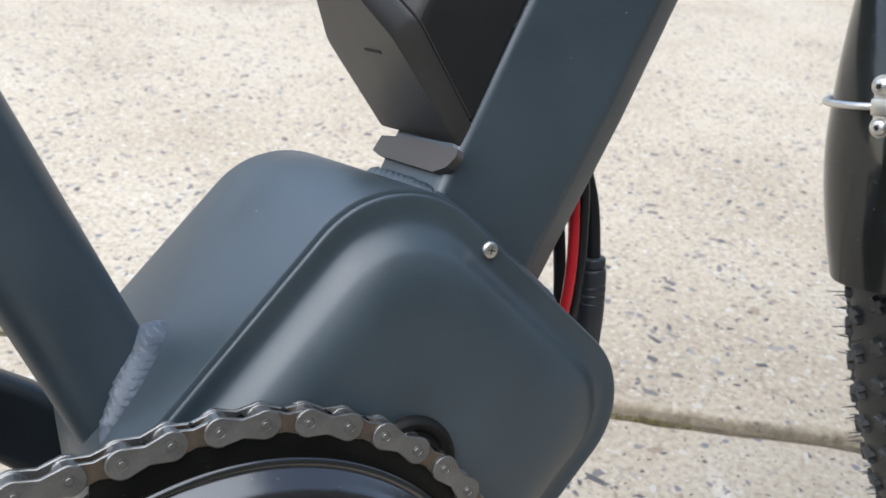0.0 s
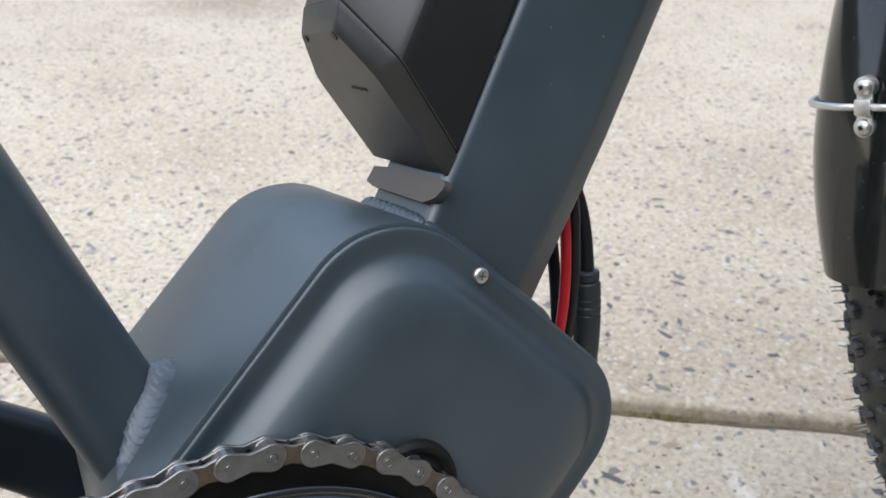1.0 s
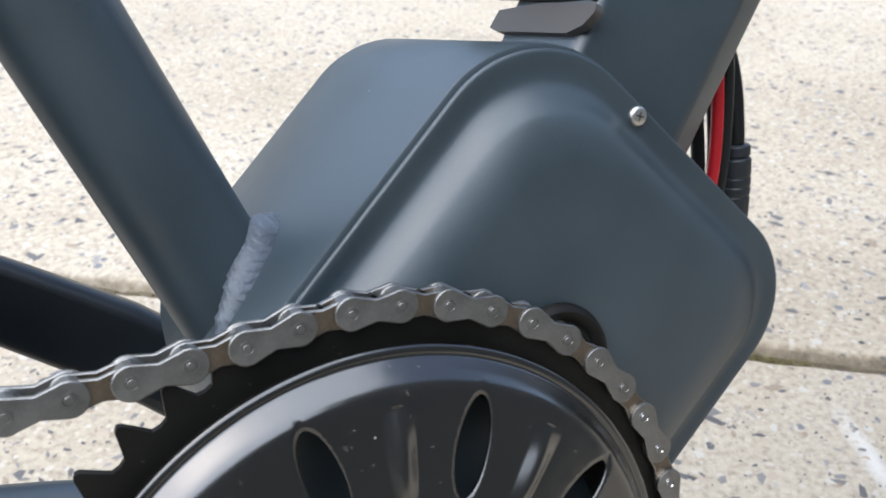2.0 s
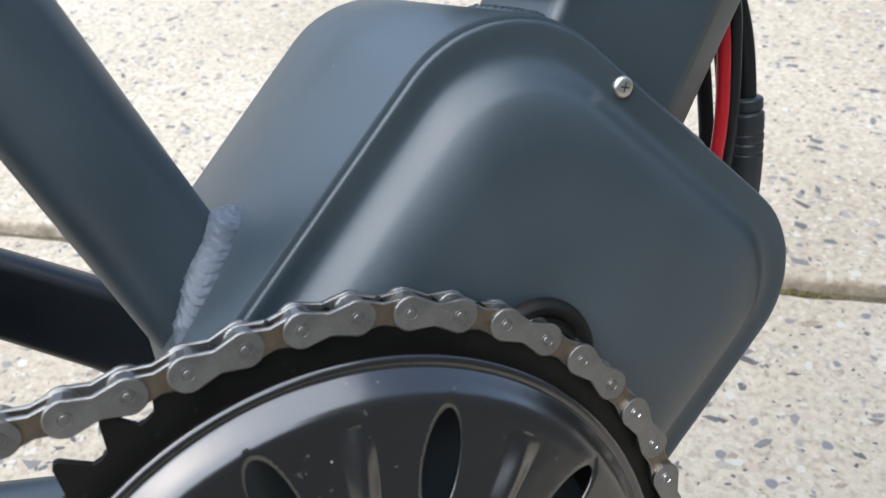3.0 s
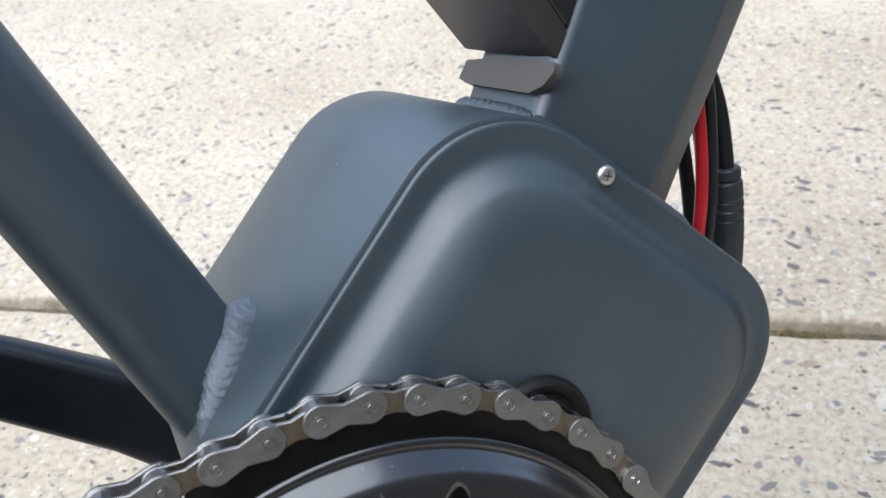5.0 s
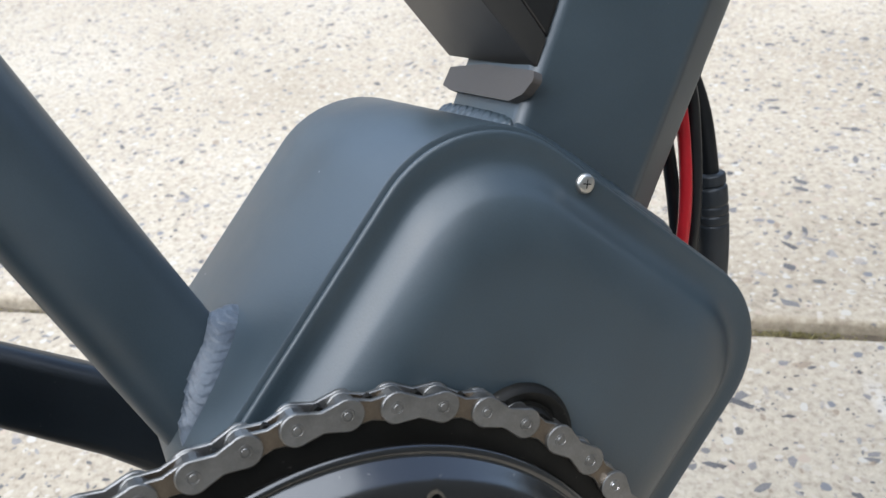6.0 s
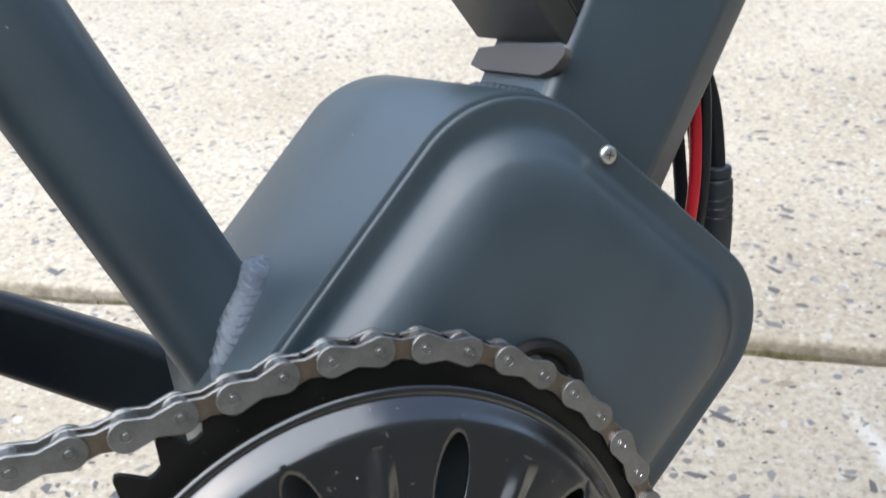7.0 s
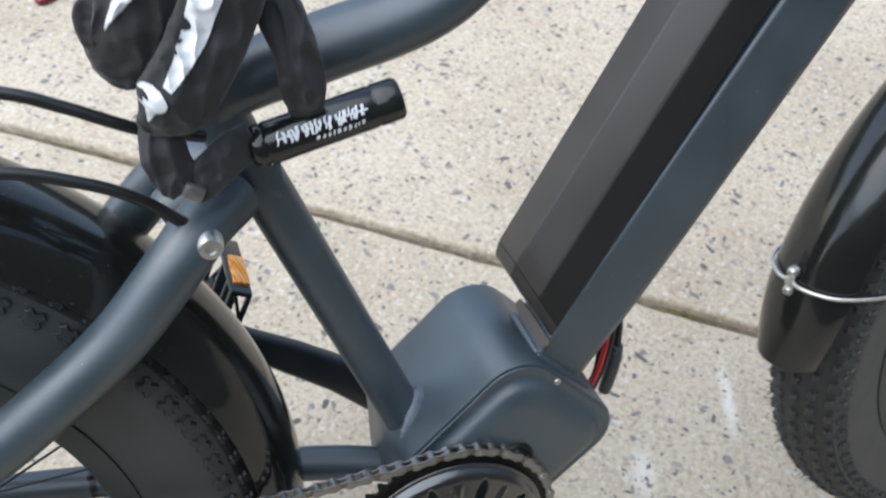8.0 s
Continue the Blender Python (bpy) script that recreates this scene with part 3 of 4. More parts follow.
def stays():
    for side in (-1, 1):
        bm = bmesh.new()
        line = curve([(-0.118, side * 0.018, 0.322), (-0.140, side * 0.042, 0.3185), (-0.160, side * 0.056, 0.304), (-0.203, side * 0.062, 0.262), (-0.257, side * 0.066, 0.224), (-0.32, side * 0.068, 0.182), (-0.39, side * 0.069, 0.130), (-0.455, side * 0.070, 0.076)], 7)
        tube(bm, line, [0.0180 - 0.006 * max(0, (i - 30) / 20) for i in range(len(line))], 22)
        part("seat_stay", bm, PAINT, bicycle, "curved matt grey seat stay")
        bm = bmesh.new()
        line = curve([(-0.02, side * 0.030, -0.008), (-0.06, side * 0.038, 0.002), (-0.11, side * 0.043, 0.013), (-0.20, side * 0.052, 0.026), (-0.33, side * 0.062, 0.048), (-0.455, side * 0.068, 0.064)], 7)
        tube(bm, line, [0.0155 - 0.004 * max(0, (i - 14) / 21) for i in range(len(line))], 20)
        part("chain_stay", bm, PAINT, bicycle, "matt grey chain stay")
        bm = bmesh.new()
        block(bm, (0.046, 0.006, 0.034), Matrix.Translation((-0.462, side * 0.068, 0.068)), 0.002)
        part("dropout", bm, PAINT, bicycle)
    # bolt at the upper end of the near stay
    bm = bmesh.new()
    lathe(bm, [(0.0, -0.0045), (0.0032, -0.0045), (0.0036, -0.0062), (0.0066, -0.0060), (0.0078, -0.0035), (0.0082, 0.0), (0.0082, 0.012)], 24, (-0.1390, -0.0635, 0.3175))
    part("stay_bolt", bm, CHROME, bicycle, "bright socket-head bolt")
    # cable ties on the far chain stay
    for x, z in ((-0.245, 0.0345), (-0.268, 0.0385)):
        bm = bmesh.new()
        tube(bm, [(x, 0.0565, z), (x + 0.0045, 0.0565, z - 0.0003)], 0.0137, 18)
        block(bm, (0.005, 0.004, 0.0055), Matrix.Translation((x + 0.002, 0.050, z + 0.0125)), 0.001)
        part("cable_tie", bm, HOSE, bicycle, "black plastic cable tie")


# battery on the down tube
def battery():
    ang = DOWN + 1.4
    o = on_frame(0.188, 0, 0.003, DOWN)

    def at(u, y, v):
        return o + on_frame(u, y, v, ang)

    sec = rounded([(-0.0340, -0.0045), (-0.0345, 0.0290), (-0.0165, 0.0512), (0.0175, 0.0508), (0.0375, 0.0300), (0.0360, -0.0030)], [0.002, 0.009, 0.0035, 0.0035, 0.009, 0.002], 6)
    face = rounded([(-0.0332, -0.0045), (-0.0272, 0.0320), (-0.0160, 0.0488), (0.0160, 0.0486), (0.0290, 0.0325), (0.0240, -0.0008)], [0.001, 0.007, 0.003, 0.003, 0.007, 0.001], 6)

    def ring(u, scale=1.0, shape=sec):
        """Slanted: the upper edge lies further up the tube."""
        return [at(u + 0.60 * (0.024 + (p.y - 0.024) * scale), p.x * scale, 0.024 + (p.y - 0.024) * scale) for p in shape]

    def between(u, f):
        return [at(u + 0.60 * (q.y + (p.y - q.y) * f), q.x + (p.x - q.x) * f, q.y + (p.y - q.y) * f) for p, q in zip(sec, face)]

    bm = bmesh.new()
    loft(bm, [ring(0.0092, 0.985), ring(0.0097, 0.999), ring(0.03), ring(0.2), ring(0.40)])
    shell = part("battery", bm, SHELL, bicycle, "black faceted battery case on the down tube", 60)
    shell.data.materials.append(BATTERY_TOP)
    # faces pointing away from the tube get the lighter brown-grey
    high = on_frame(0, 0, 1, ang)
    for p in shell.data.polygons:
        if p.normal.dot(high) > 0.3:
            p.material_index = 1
    bm = bmesh.new()
    loft(bm, [ring(0.0, 0.975, face), ring(0.0006, 1.0, face), between(0.0036, 0.40), between(0.0066, 0.80), between(0.0080, 0.96), ring(0.0085, 0.999), ring(0.0089, 0.988)])
    cap = part("end_cap", bm, CAP, bicycle, "dark grey plastic battery end cap", 60)
    for p in cap.data.polygons:
        p.use_smooth = len(p.vertices) < 6
    n = (on_frame(-1.0, 0, 0.60, ang)).normalized()

    def on_end(y, v):
        return at(0.60 * v, y, v)

    for y, v in ((0.0132, 0.0468), (-0.0136, 0.0464)):
        bm = bmesh.new()
        p = on_end(y, v)
        tube(bm, [p + n * 0.0004, p - n * 0.004], 0.0016, 14)
        part("screw_hole", bm, DARKINK, cap)
    for k in range(6):
        bm = bmesh.new()
        block(bm, (0.0005, 0.0011, 0.0011 + 0.0004 * (k % 2)), Matrix.Translation(on_end(-0.0010 - k * 0.0021, 0.0285 - 0.0002 * k)) @ pose(0, 0, 0, 0, -ang + 31, 0))
        part("moulded_mark", bm, DARKINK, cap, "small dark moulded bar")
    # mounting tray between the battery and the tube, and its folded end
    bm = bmesh.new()
    sec2 = rounded([(-0.024, -0.004), (-0.024, 0.010), (0.024, 0.010), (0.024, -0.004)], [0.002] * 4, 3)
    loft(bm, [[on_frame(u, p.x, p.y, DOWN) for p in sec2] for u in (0.20, 0.58)])
    part("battery_tray", bm, BLACK, bicycle)
    bm = bmesh.new()
    plate = rounded([(0.0215, 0.1775), (0.0200, 0.1840), (-0.0050, 0.1853), (-0.0385, 0.1838), (-0.0400, 0.1812), (-0.0365, 0.1768), (-0.0295, 0.1744), (0.0143, 0.1760)],
                    [0.0004, 0.0004, 0.001, 0.001, 0.0015, 0.0040, 0.0030, 0.0006], 5)
    rings = [[on_frame(c.y, c.x, v, DOWN) for c in plate] for v in (-0.0004, 0.0025)]
    loft(bm, rings)
    part("mount_plate", bm, PLATE, bicycle, "brown-grey folded mounting plate")


def cables():
    runs = [("red_wire", RED, 0.0023, [(0.164, -0.012, 0.156), (0.1672, -0.010, 0.132), (0.1668, -0.010, 0.112), (0.1638, -0.010, 0.090), (0.160, -0.006, 0.066), (0.157, 0.002, 0.040)]),
            ("black_wire", HOSE, 0.0024, [(0.167, -0.007, 0.158), (0.1734, -0.008, 0.134), (0.1737, -0.007, 0.112), (0.1711, -0.006, 0.088), (0.1678, -0.002, 0.064), (0.166, 0.006, 0.040)]),
            ("black_wire", HOSE, 0.0027, [(0.162, 0.002, 0.150), (0.1698, 0.006, 0.125), (0.1725, 0.008, 0.105), (0.1720, 0.008, 0.080), (0.1698, 0.008, 0.062), (0.165, 0.010, 0.044)]),
            ("black_wire", HOSE, 0.0018, [(0.168, 0.008, 0.152), (0.177, 0.008, 0.130), (0.1805, 0.009, 0.107), (0.180, 0.010, 0.082), (0.177, 0.012, 0.058), (0.17, 0.014, 0.040)]),
            ("motor_lead", HOSE, 0.0033, [(0.168, 0.004, 0.165), (0.1800, 0.003, 0.141), (0.1851, 0.002, 0.121), (0.1852, 0.001, 0.100), (0.1846, 0.002, 0.084)])]
    for name, mat, r, line in runs:
        bm = bmesh.new()
        tube(bm, curve(line, 8), r, 14)
        part(name, bm, mat, bicycle, "red wire looping below the down tube" if mat is RED else "")
    bm = bmesh.new()
    axis = curve([(0.1849, 0.001, 0.0955), (0.1846, 0.002, 0.078), (0.1832, 0.004, 0.058), (0.1806, 0.007, 0.038)], 56)
    rs, gone = [], 0.0
    for i, p in enumerate(axis):
        gone += (p - axis[i - 1]).length if i else 0.0
        s = gone * 1000
        if s < 4.2:
            r = 5.2 + 0.9 * min(1.0, s / 0.7, (4.9 - s) / 0.7)
        elif s < 5.2:
            r = 5.3
        else:
            r = min(6.5, 6.0 + (s - 5.2) * 0.7) - 0.012 * max(0.0, s - 25)
            r -= sum(0.45 * max(0.0, 1 - abs(s - g) / 0.7) for g in (12.5, 16.2, 19.9))
        rs.append(r * 0.00093)
    tube(bm, axis, rs, 22)
    plug = part("plug_connector", bm, PLUG, bicycle, "black ribbed plug connector", 60)
    bm = bmesh.new()
    spot = Matrix.Translation((0.1828, 0.0052, 0.0510)) @ pose(0, 0, 0, 0, 4, 48) @ Matrix.Translation((0, -0.0062, 0))
    block(bm, (0.0013, 0.0004, 0.0042), spot @ Matrix.Translation((0, 0, 0.0014)))
    vs = [bm.verts.new(spot @ Vector(p)) for p in ((-0.0014, -0.0002, -0.0007), (0.0014, -0.0002, -0.0007), (0.0, -0.0002, -0.0030), (-0.0014, 0.0004, -0.0007), (0.0014, 0.0004, -0.0007), (0.0, 0.0004, -0.0030))]
    for f in ((0, 2, 1), (3, 4, 5), (0, 1, 4, 3), (1, 2, 5, 4), (2, 0, 3, 5)):
        bm.faces.new([vs[q] for q in f])
    part("arrow_mark", bm, WHITE, plug, "small white printed arrow")
    bm = bmesh.new()
    block(bm, (0.003, 0.010, 0.015), Matrix.Translation((0.1800, -0.004, 0.1385)) @ pose(0, 0, 0, 0, 33, 0), 0.0012)
    part("cable_guide", bm, HOSE, bicycle)


# chain drive
def chainring():
    # toothed ring
    bm = bmesh.new()
    rings = []
    for y in (-0.0011, 0.0011):
        pts = []
        for k in range(TEETH):
            for off, r in ((0.0, RING_R - 0.0040), (0.16, RING_R - 0.0036), (0.30, RING_R - 0.0005), (0.42, RING_R + 0.0024), (0.5, RING_R + 0.0030), (0.58, RING_R + 0.0024), (0.70, RING_R - 0.0005), (0.84, RING_R - 0.0036)):
                a = radians(FIRST + (k + off) * 360 / TEETH)
                pts.append((r * math.cos(a), CHAIN_Y + y, r * math.sin(a)))
        rings.append(pts)
    inner = [[(0.070 * p[0] / math.hypot(p[0], p[2]), p[1], 0.070 * p[2] / math.hypot(p[0], p[2])) for p in ring] for ring in rings]
    loft(bm, [inner[0], rings[0], rings[1], inner[1], inner[0]], True, (False, False))
    bmesh.ops.remove_doubles(bm, verts=bm.verts, dist=1e-6)
    ring = part("chainring", bm, RING, bicycle, "matt black toothed chainring")
    # domed guard disc with oval slots
    bm = bmesh.new()
    prof = [(0.0826, -0.0006), (0.0834, -0.0014), (0.0836, -0.0022), (0.0832, -0.0031), (0.0824, -0.0034), (0.0818, -0.0031), (0.0812, -0.0031), (0.0804, -0.0039), (0.0792, -0.0054), (0.0778, -0.0072), (0.0766, -0.0085), (0.0756, -0.0092), (0.0746, -0.0096), (0.0734, -0.0099), (0.0715, -0.0102), (0.066, -0.0111), (0.058, -0.0125), (0.048, -0.0143), (0.040, -0.0155), (0.030, -0.0166), (0.020, -0.0172), (0.012, -0.0174)]
    seg = 720

    def dish(r):
        for (r0, y0), (r1, y1) in zip(prof[:-1], prof[1:]):
            if r1 <= r <= r0:
                return y0 + (y1 - y0) * (r0 - r) / (r0 - r1)
        return prof[-1][1]

    radii = [p[0] for p in prof[2:15]] + [0.0798, 0.0785, 0.0772, 0.0751, 0.0740] + [0.0728 - 0.0006 * k for k in range(0, 46)] + [0.038, 0.034, 0.026, 0.012]
    radii = sorted(set(radii), reverse=True)
    slot_r, slot_l, slot_w = 0.0612, 0.0126, 0.0046
    grid, inside = [], []
    for k in range(seg):
        deg = 360 * k / seg
        off = (deg - 66.2 + 18) % 36 - 18
        row, flags = [], []
        for r in radii:
            u, w = r - slot_r, radians(off) * r
            e = math.hypot(u / slot_l, w / slot_w)
            if 0.86 < e < 1.15:
                u, w = u / e, w / e
            rr, aa = slot_r + u, radians(deg - off) + w / (slot_r + u)
            y = dish(rr)
            mid = abs(off) - 18
            t = (rr - 0.0595) / 0.0120
            if abs(t) < 1:
                y -= 0.0028 * (1 - t * t) * max(0.0, 1.05 - math.sqrt((mid / 3.4) ** 2 + 0.02))
            row.append(bm.verts.new((rr * math.cos(aa), DISC_Y + y, rr * math.sin(aa))))
            flags.append(e < 1.15)
        grid.append(row)
        inside.append(flags)
    for k in range(seg):
        j = (k + 1) % seg
        for i in range(len(radii) - 1):
            if inside[k][i] and inside[k][i + 1] and inside[j][i] and inside[j][i + 1]:
                continue
            bm.faces.new((grid[k][i], grid[k][i + 1], grid[j][i + 1], grid[j][i]))
    bmesh.ops.delete(bm, geom=[v for v in bm.verts if not v.link_faces], context="VERTS")
    guard = part("guard_disc", bm, GUARD, ring, "glossy black pressed guard disc with oval slots", 70)
    sol = guard.modifiers.new("thickness", "SOLIDIFY")
    sol.thickness, sol.offset = 0.0012, 0.0
    bm = bmesh.new()
    tube(bm, [(0, CHAIN_Y - 0.022, 0), (0, 0.125, 0)], 0.011, 28)
    part("spindle", bm, BLACK, bicycle)


def link_outline(pitch, head, waist, seg=7):
    pts = []
    for side in (1, -1):
        cx = side * pitch / 2
        for k in range(-seg, seg + 1):
            a = radians(115 * k / seg) + (0 if side == 1 else math.pi)
            pts.append((cx + head * math.cos(a), head * math.sin(a)))
        pts.append((0, waist if side == 1 else -waist))
    return pts


def plate(bm, y0, y1, head, waist):
    lo = [(x, y0, z) for x, z in link_outline(PITCH, head, waist)]
    lo2 = [(x, y0 - 0.00022, z) for x, z in link_outline(PITCH, head - 0.0003, waist - 0.0003)]
    hi = [(x, y1, z) for x, z in link_outline(PITCH, head, waist)]
    loft(bm, [lo2, lo, hi])


def chain():
    holder = tagged(new("chain"), "dull grey roller chain with brown inner plates")
    # outer link: two plates and two pin heads; inner link: two plates and two rollers
    outer = bmesh.new()
    plate(outer, -0.0040, -0.0031, 0.0043, 0.0028)
    plate(outer, 0.0026, 0.0036, 0.0043, 0.0028)
    for x in (-PITCH / 2, PITCH / 2):
        lathe(outer, [(0.0, -0.00435), (0.0009, -0.00435), (0.00105, -0.0042), (0.0013, -0.0042), (0.0014, -0.0044), (0.0017, -0.00438), (0.0018, -0.0041), (0.0018, 0.0036), (0.0, 0.0037)], 20, (x, 0, 0))
    outer_mesh = mesh_of(outer, "outer_link", STEEL, 24)
    # copy with a highlight painted into its upward edges, for two links
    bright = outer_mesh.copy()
    bright.materials.append(GLINT)
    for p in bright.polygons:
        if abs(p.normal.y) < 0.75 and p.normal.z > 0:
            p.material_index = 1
    outer_mesh.materials.append(EDGE)
    for p in outer_mesh.polygons:
        if abs(p.normal.y) < 0.85:
            p.material_index = 1
    inner = bmesh.new()
    plate(inner, -0.0029, -0.0020, 0.0040, 0.0027)
    plate(inner, 0.0016, 0.0025, 0.0040, 0.0027)
    for x in (-PITCH / 2, PITCH / 2):
        lathe(inner, [(0.0018, -0.0022), (0.0038, -0.0021), (0.0038, 0.0016), (0.0018, 0.0017)], 14, (x, 0, 0))
    inner_mesh = mesh_of(inner, "inner_link", BRONZE, 24)
    inner_mesh.materials.append(EDGE)
    for p in inner_mesh.polygons:
        if abs(p.normal.y) < 0.85:
            p.material_index = 1
    # pins: round the front of the ring, back along the top run, round the sprocket, forward below
    step = 360 / TEETH
    pins = []
    for k in range(21, -1, -1):
        a = radians(FIRST - k * step)
        pins.append(Vector((RING_R * math.cos(a), 0, RING_R * math.sin(a))))
    pins = [p for p, k in zip(pins, range(21, -1, -1)) if k >= 1]
    first_index = 21
    r_s = 0.0285
    centre = Vector((AXLE_R.x, 0, AXLE_R.z))
    top_end = centre + r_s * Vector((math.cos(radians(96)), 0, math.sin(radians(96))))
    path = curve([pins[-1], pins[-1] + Vector((-0.05, 0, -0.0028)), pins[-1].lerp(top_end, 0.55) + Vector((0, 0, -0.004)), top_end], 40)
    for k in range(1, 19):
        a = radians(96 + k * 9.6)
        path.append(centre + r_s * Vector((math.cos(a), 0, math.sin(a))))
    low = pins[0]
    tail = curve([path[-1], path[-1].lerp(low, 0.5) + Vector((0, 0, -0.006)), Vector((RING_R * math.cos(radians(-85)), 0, RING_R * math.sin(radians(-85))))], 30)
    path += tail[1:]
    for d in range(-80, int(FIRST - 21 * step), 3):
        a = radians(d)
        path.append(Vector((RING_R * math.cos(a), 0, RING_R * math.sin(a))))
    path.append(low)
    i, here = 0, path[0]
    while True:
        need = PITCH
        while i + 1 < len(path) and (path[i + 1] - here).length < need:
            i += 1
        if i + 1 >= len(path):
            break
        a, b = path[i], path[i + 1]
        lo_t, hi_t = 0.0, 1.0
        for _ in range(24):
            m = (lo_t + hi_t) / 2
            if (a.lerp(b, m) - here).length < need:
                lo_t = m
            else:
                hi_t = m
        here = a.lerp(b, hi_t)
        pins.append(here)
    for n in range(len(pins) - 1):
        a, b = pins[n], pins[n + 1]
        k = first_index - n
        is_outer = (k - 1) % 2 == 0
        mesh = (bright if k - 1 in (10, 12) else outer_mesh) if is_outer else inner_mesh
        ob = new("outer_link" if is_outer else "inner_link", mesh)
        ob.parent = holder
        mid, way = (a + b) / 2, b - a
        drift = CHAIN_Y + (0.014 * min(1, max(0, -mid.x) / 0.46))
        ob.matrix_basis = pose(mid.x, drift, mid.z, 0, -math.degrees(math.atan2(way.z, way.x)), 0)
    holder.parent = bicycle
    return holder


def crank():
    a = radians(145)
    d, w = Vector((math.cos(a), 0, math.sin(a))), Vector((-math.sin(a), 0, math.cos(a)))
    bm = bmesh.new()
    rings = []
    for s, y, hw, th in ((-0.019, 0.104, 0.006, 0.008), (-0.014, 0.104, 0.0155, 0.010), (0.0, 0.104, 0.0195, 0.011), (0.02, 0.106, 0.0190, 0.0105), (0.06, 0.112, 0.0180, 0.009), (0.11, 0.118, 0.0165, 0.0078), (0.155, 0.121, 0.0135, 0.0075), (0.175, 0.122, 0.0135, 0.0075), (0.183, 0.122, 0.009, 0.006)):
        c = d * s + w * (0.0085 * min(1, max(0, s / 0.04)) * (-1 if w.z < 0 else 1)) + Vector((0, y, 0))
        sec = rounded([(-hw, th), (hw, th), (hw, -th), (-hw, -th)], [min(hw, th) * 0.75] * 4, 5)
        rings.append([c + w * p.x + Vector((0, p.y, 0)) for p in sec])
    loft(bm, rings)
    part("crank_arm", bm, BLACK, bicycle, "black alloy crank arm", 60)
    # pedal: cage, axle and amber reflector
    pivot = d * 0.17
    up = Vector((0.45, 0, 0.893))
    side = Vector((0.893, 0, -0.45))
    bm = bmesh.new()
    tube(bm, [pivot + Vector((0, 0.125, 0)), pivot + Vector((0, 0.222, 0))], 0.0065, 18)
    pedal = part("pedal", bm, BLACK, bicycle, "black cage pedal with amber reflectors")
    pm = Matrix((
        (side.x, 0, up.x, pivot.x), (0, 1, 0, 0.176), (side.z, 0, up.z, pivot.z), (0, 0, 0, 1)))

    def cage(name, size, m, bevel):
        bm = bmesh.new()
        block(bm, size, pm @ m, bevel)
        part(name, bm, BLACK, pedal)

    for sy in (-0.043, 0.043):
        for sx in (-0.008, 0.008):
            cage("cage_rail", (0.0045, 0.006, 0.096), Matrix.Translation((sx, sy, 0)), 0.0014)
        for sz, lean in ((-0.036, 24), (-0.012, -24), (0.012, 24), (0.036, -24)):
            cage("cage_web", (0.0032, 0.005, 0.026), Matrix.Translation((0, sy, sz)) @ pose(0, 0, 0, 0, lean, 0), 0.0009)
    for sz in (-0.048, 0.048):
        cage("cage_end", (0.020, 0.092, 0.0055), Matrix.Translation((0, 0, sz)), 0.002)
    for sy in (-0.015, 0.015):
        cage("cage_rib", (0.014, 0.005, 0.094), Matrix.Translation((0, sy, 0)), 0.0014)
    cage("axle_housing", (0.016, 0.084, 0.018), Matrix.Identity(4), 0.003)
    for sz in (0.0515, -0.0515):
        bm = bmesh.new()
        block(bm, (0.015, 0.046, 0.006), pm @ Matrix.Translation((0.001, -0.012, sz)), 0.0015)
        part("reflector", bm, AMBER, pedal, "amber ribbed reflector")


# wheels
TYRE_R, TYRE_S = 0.345, 0.0455


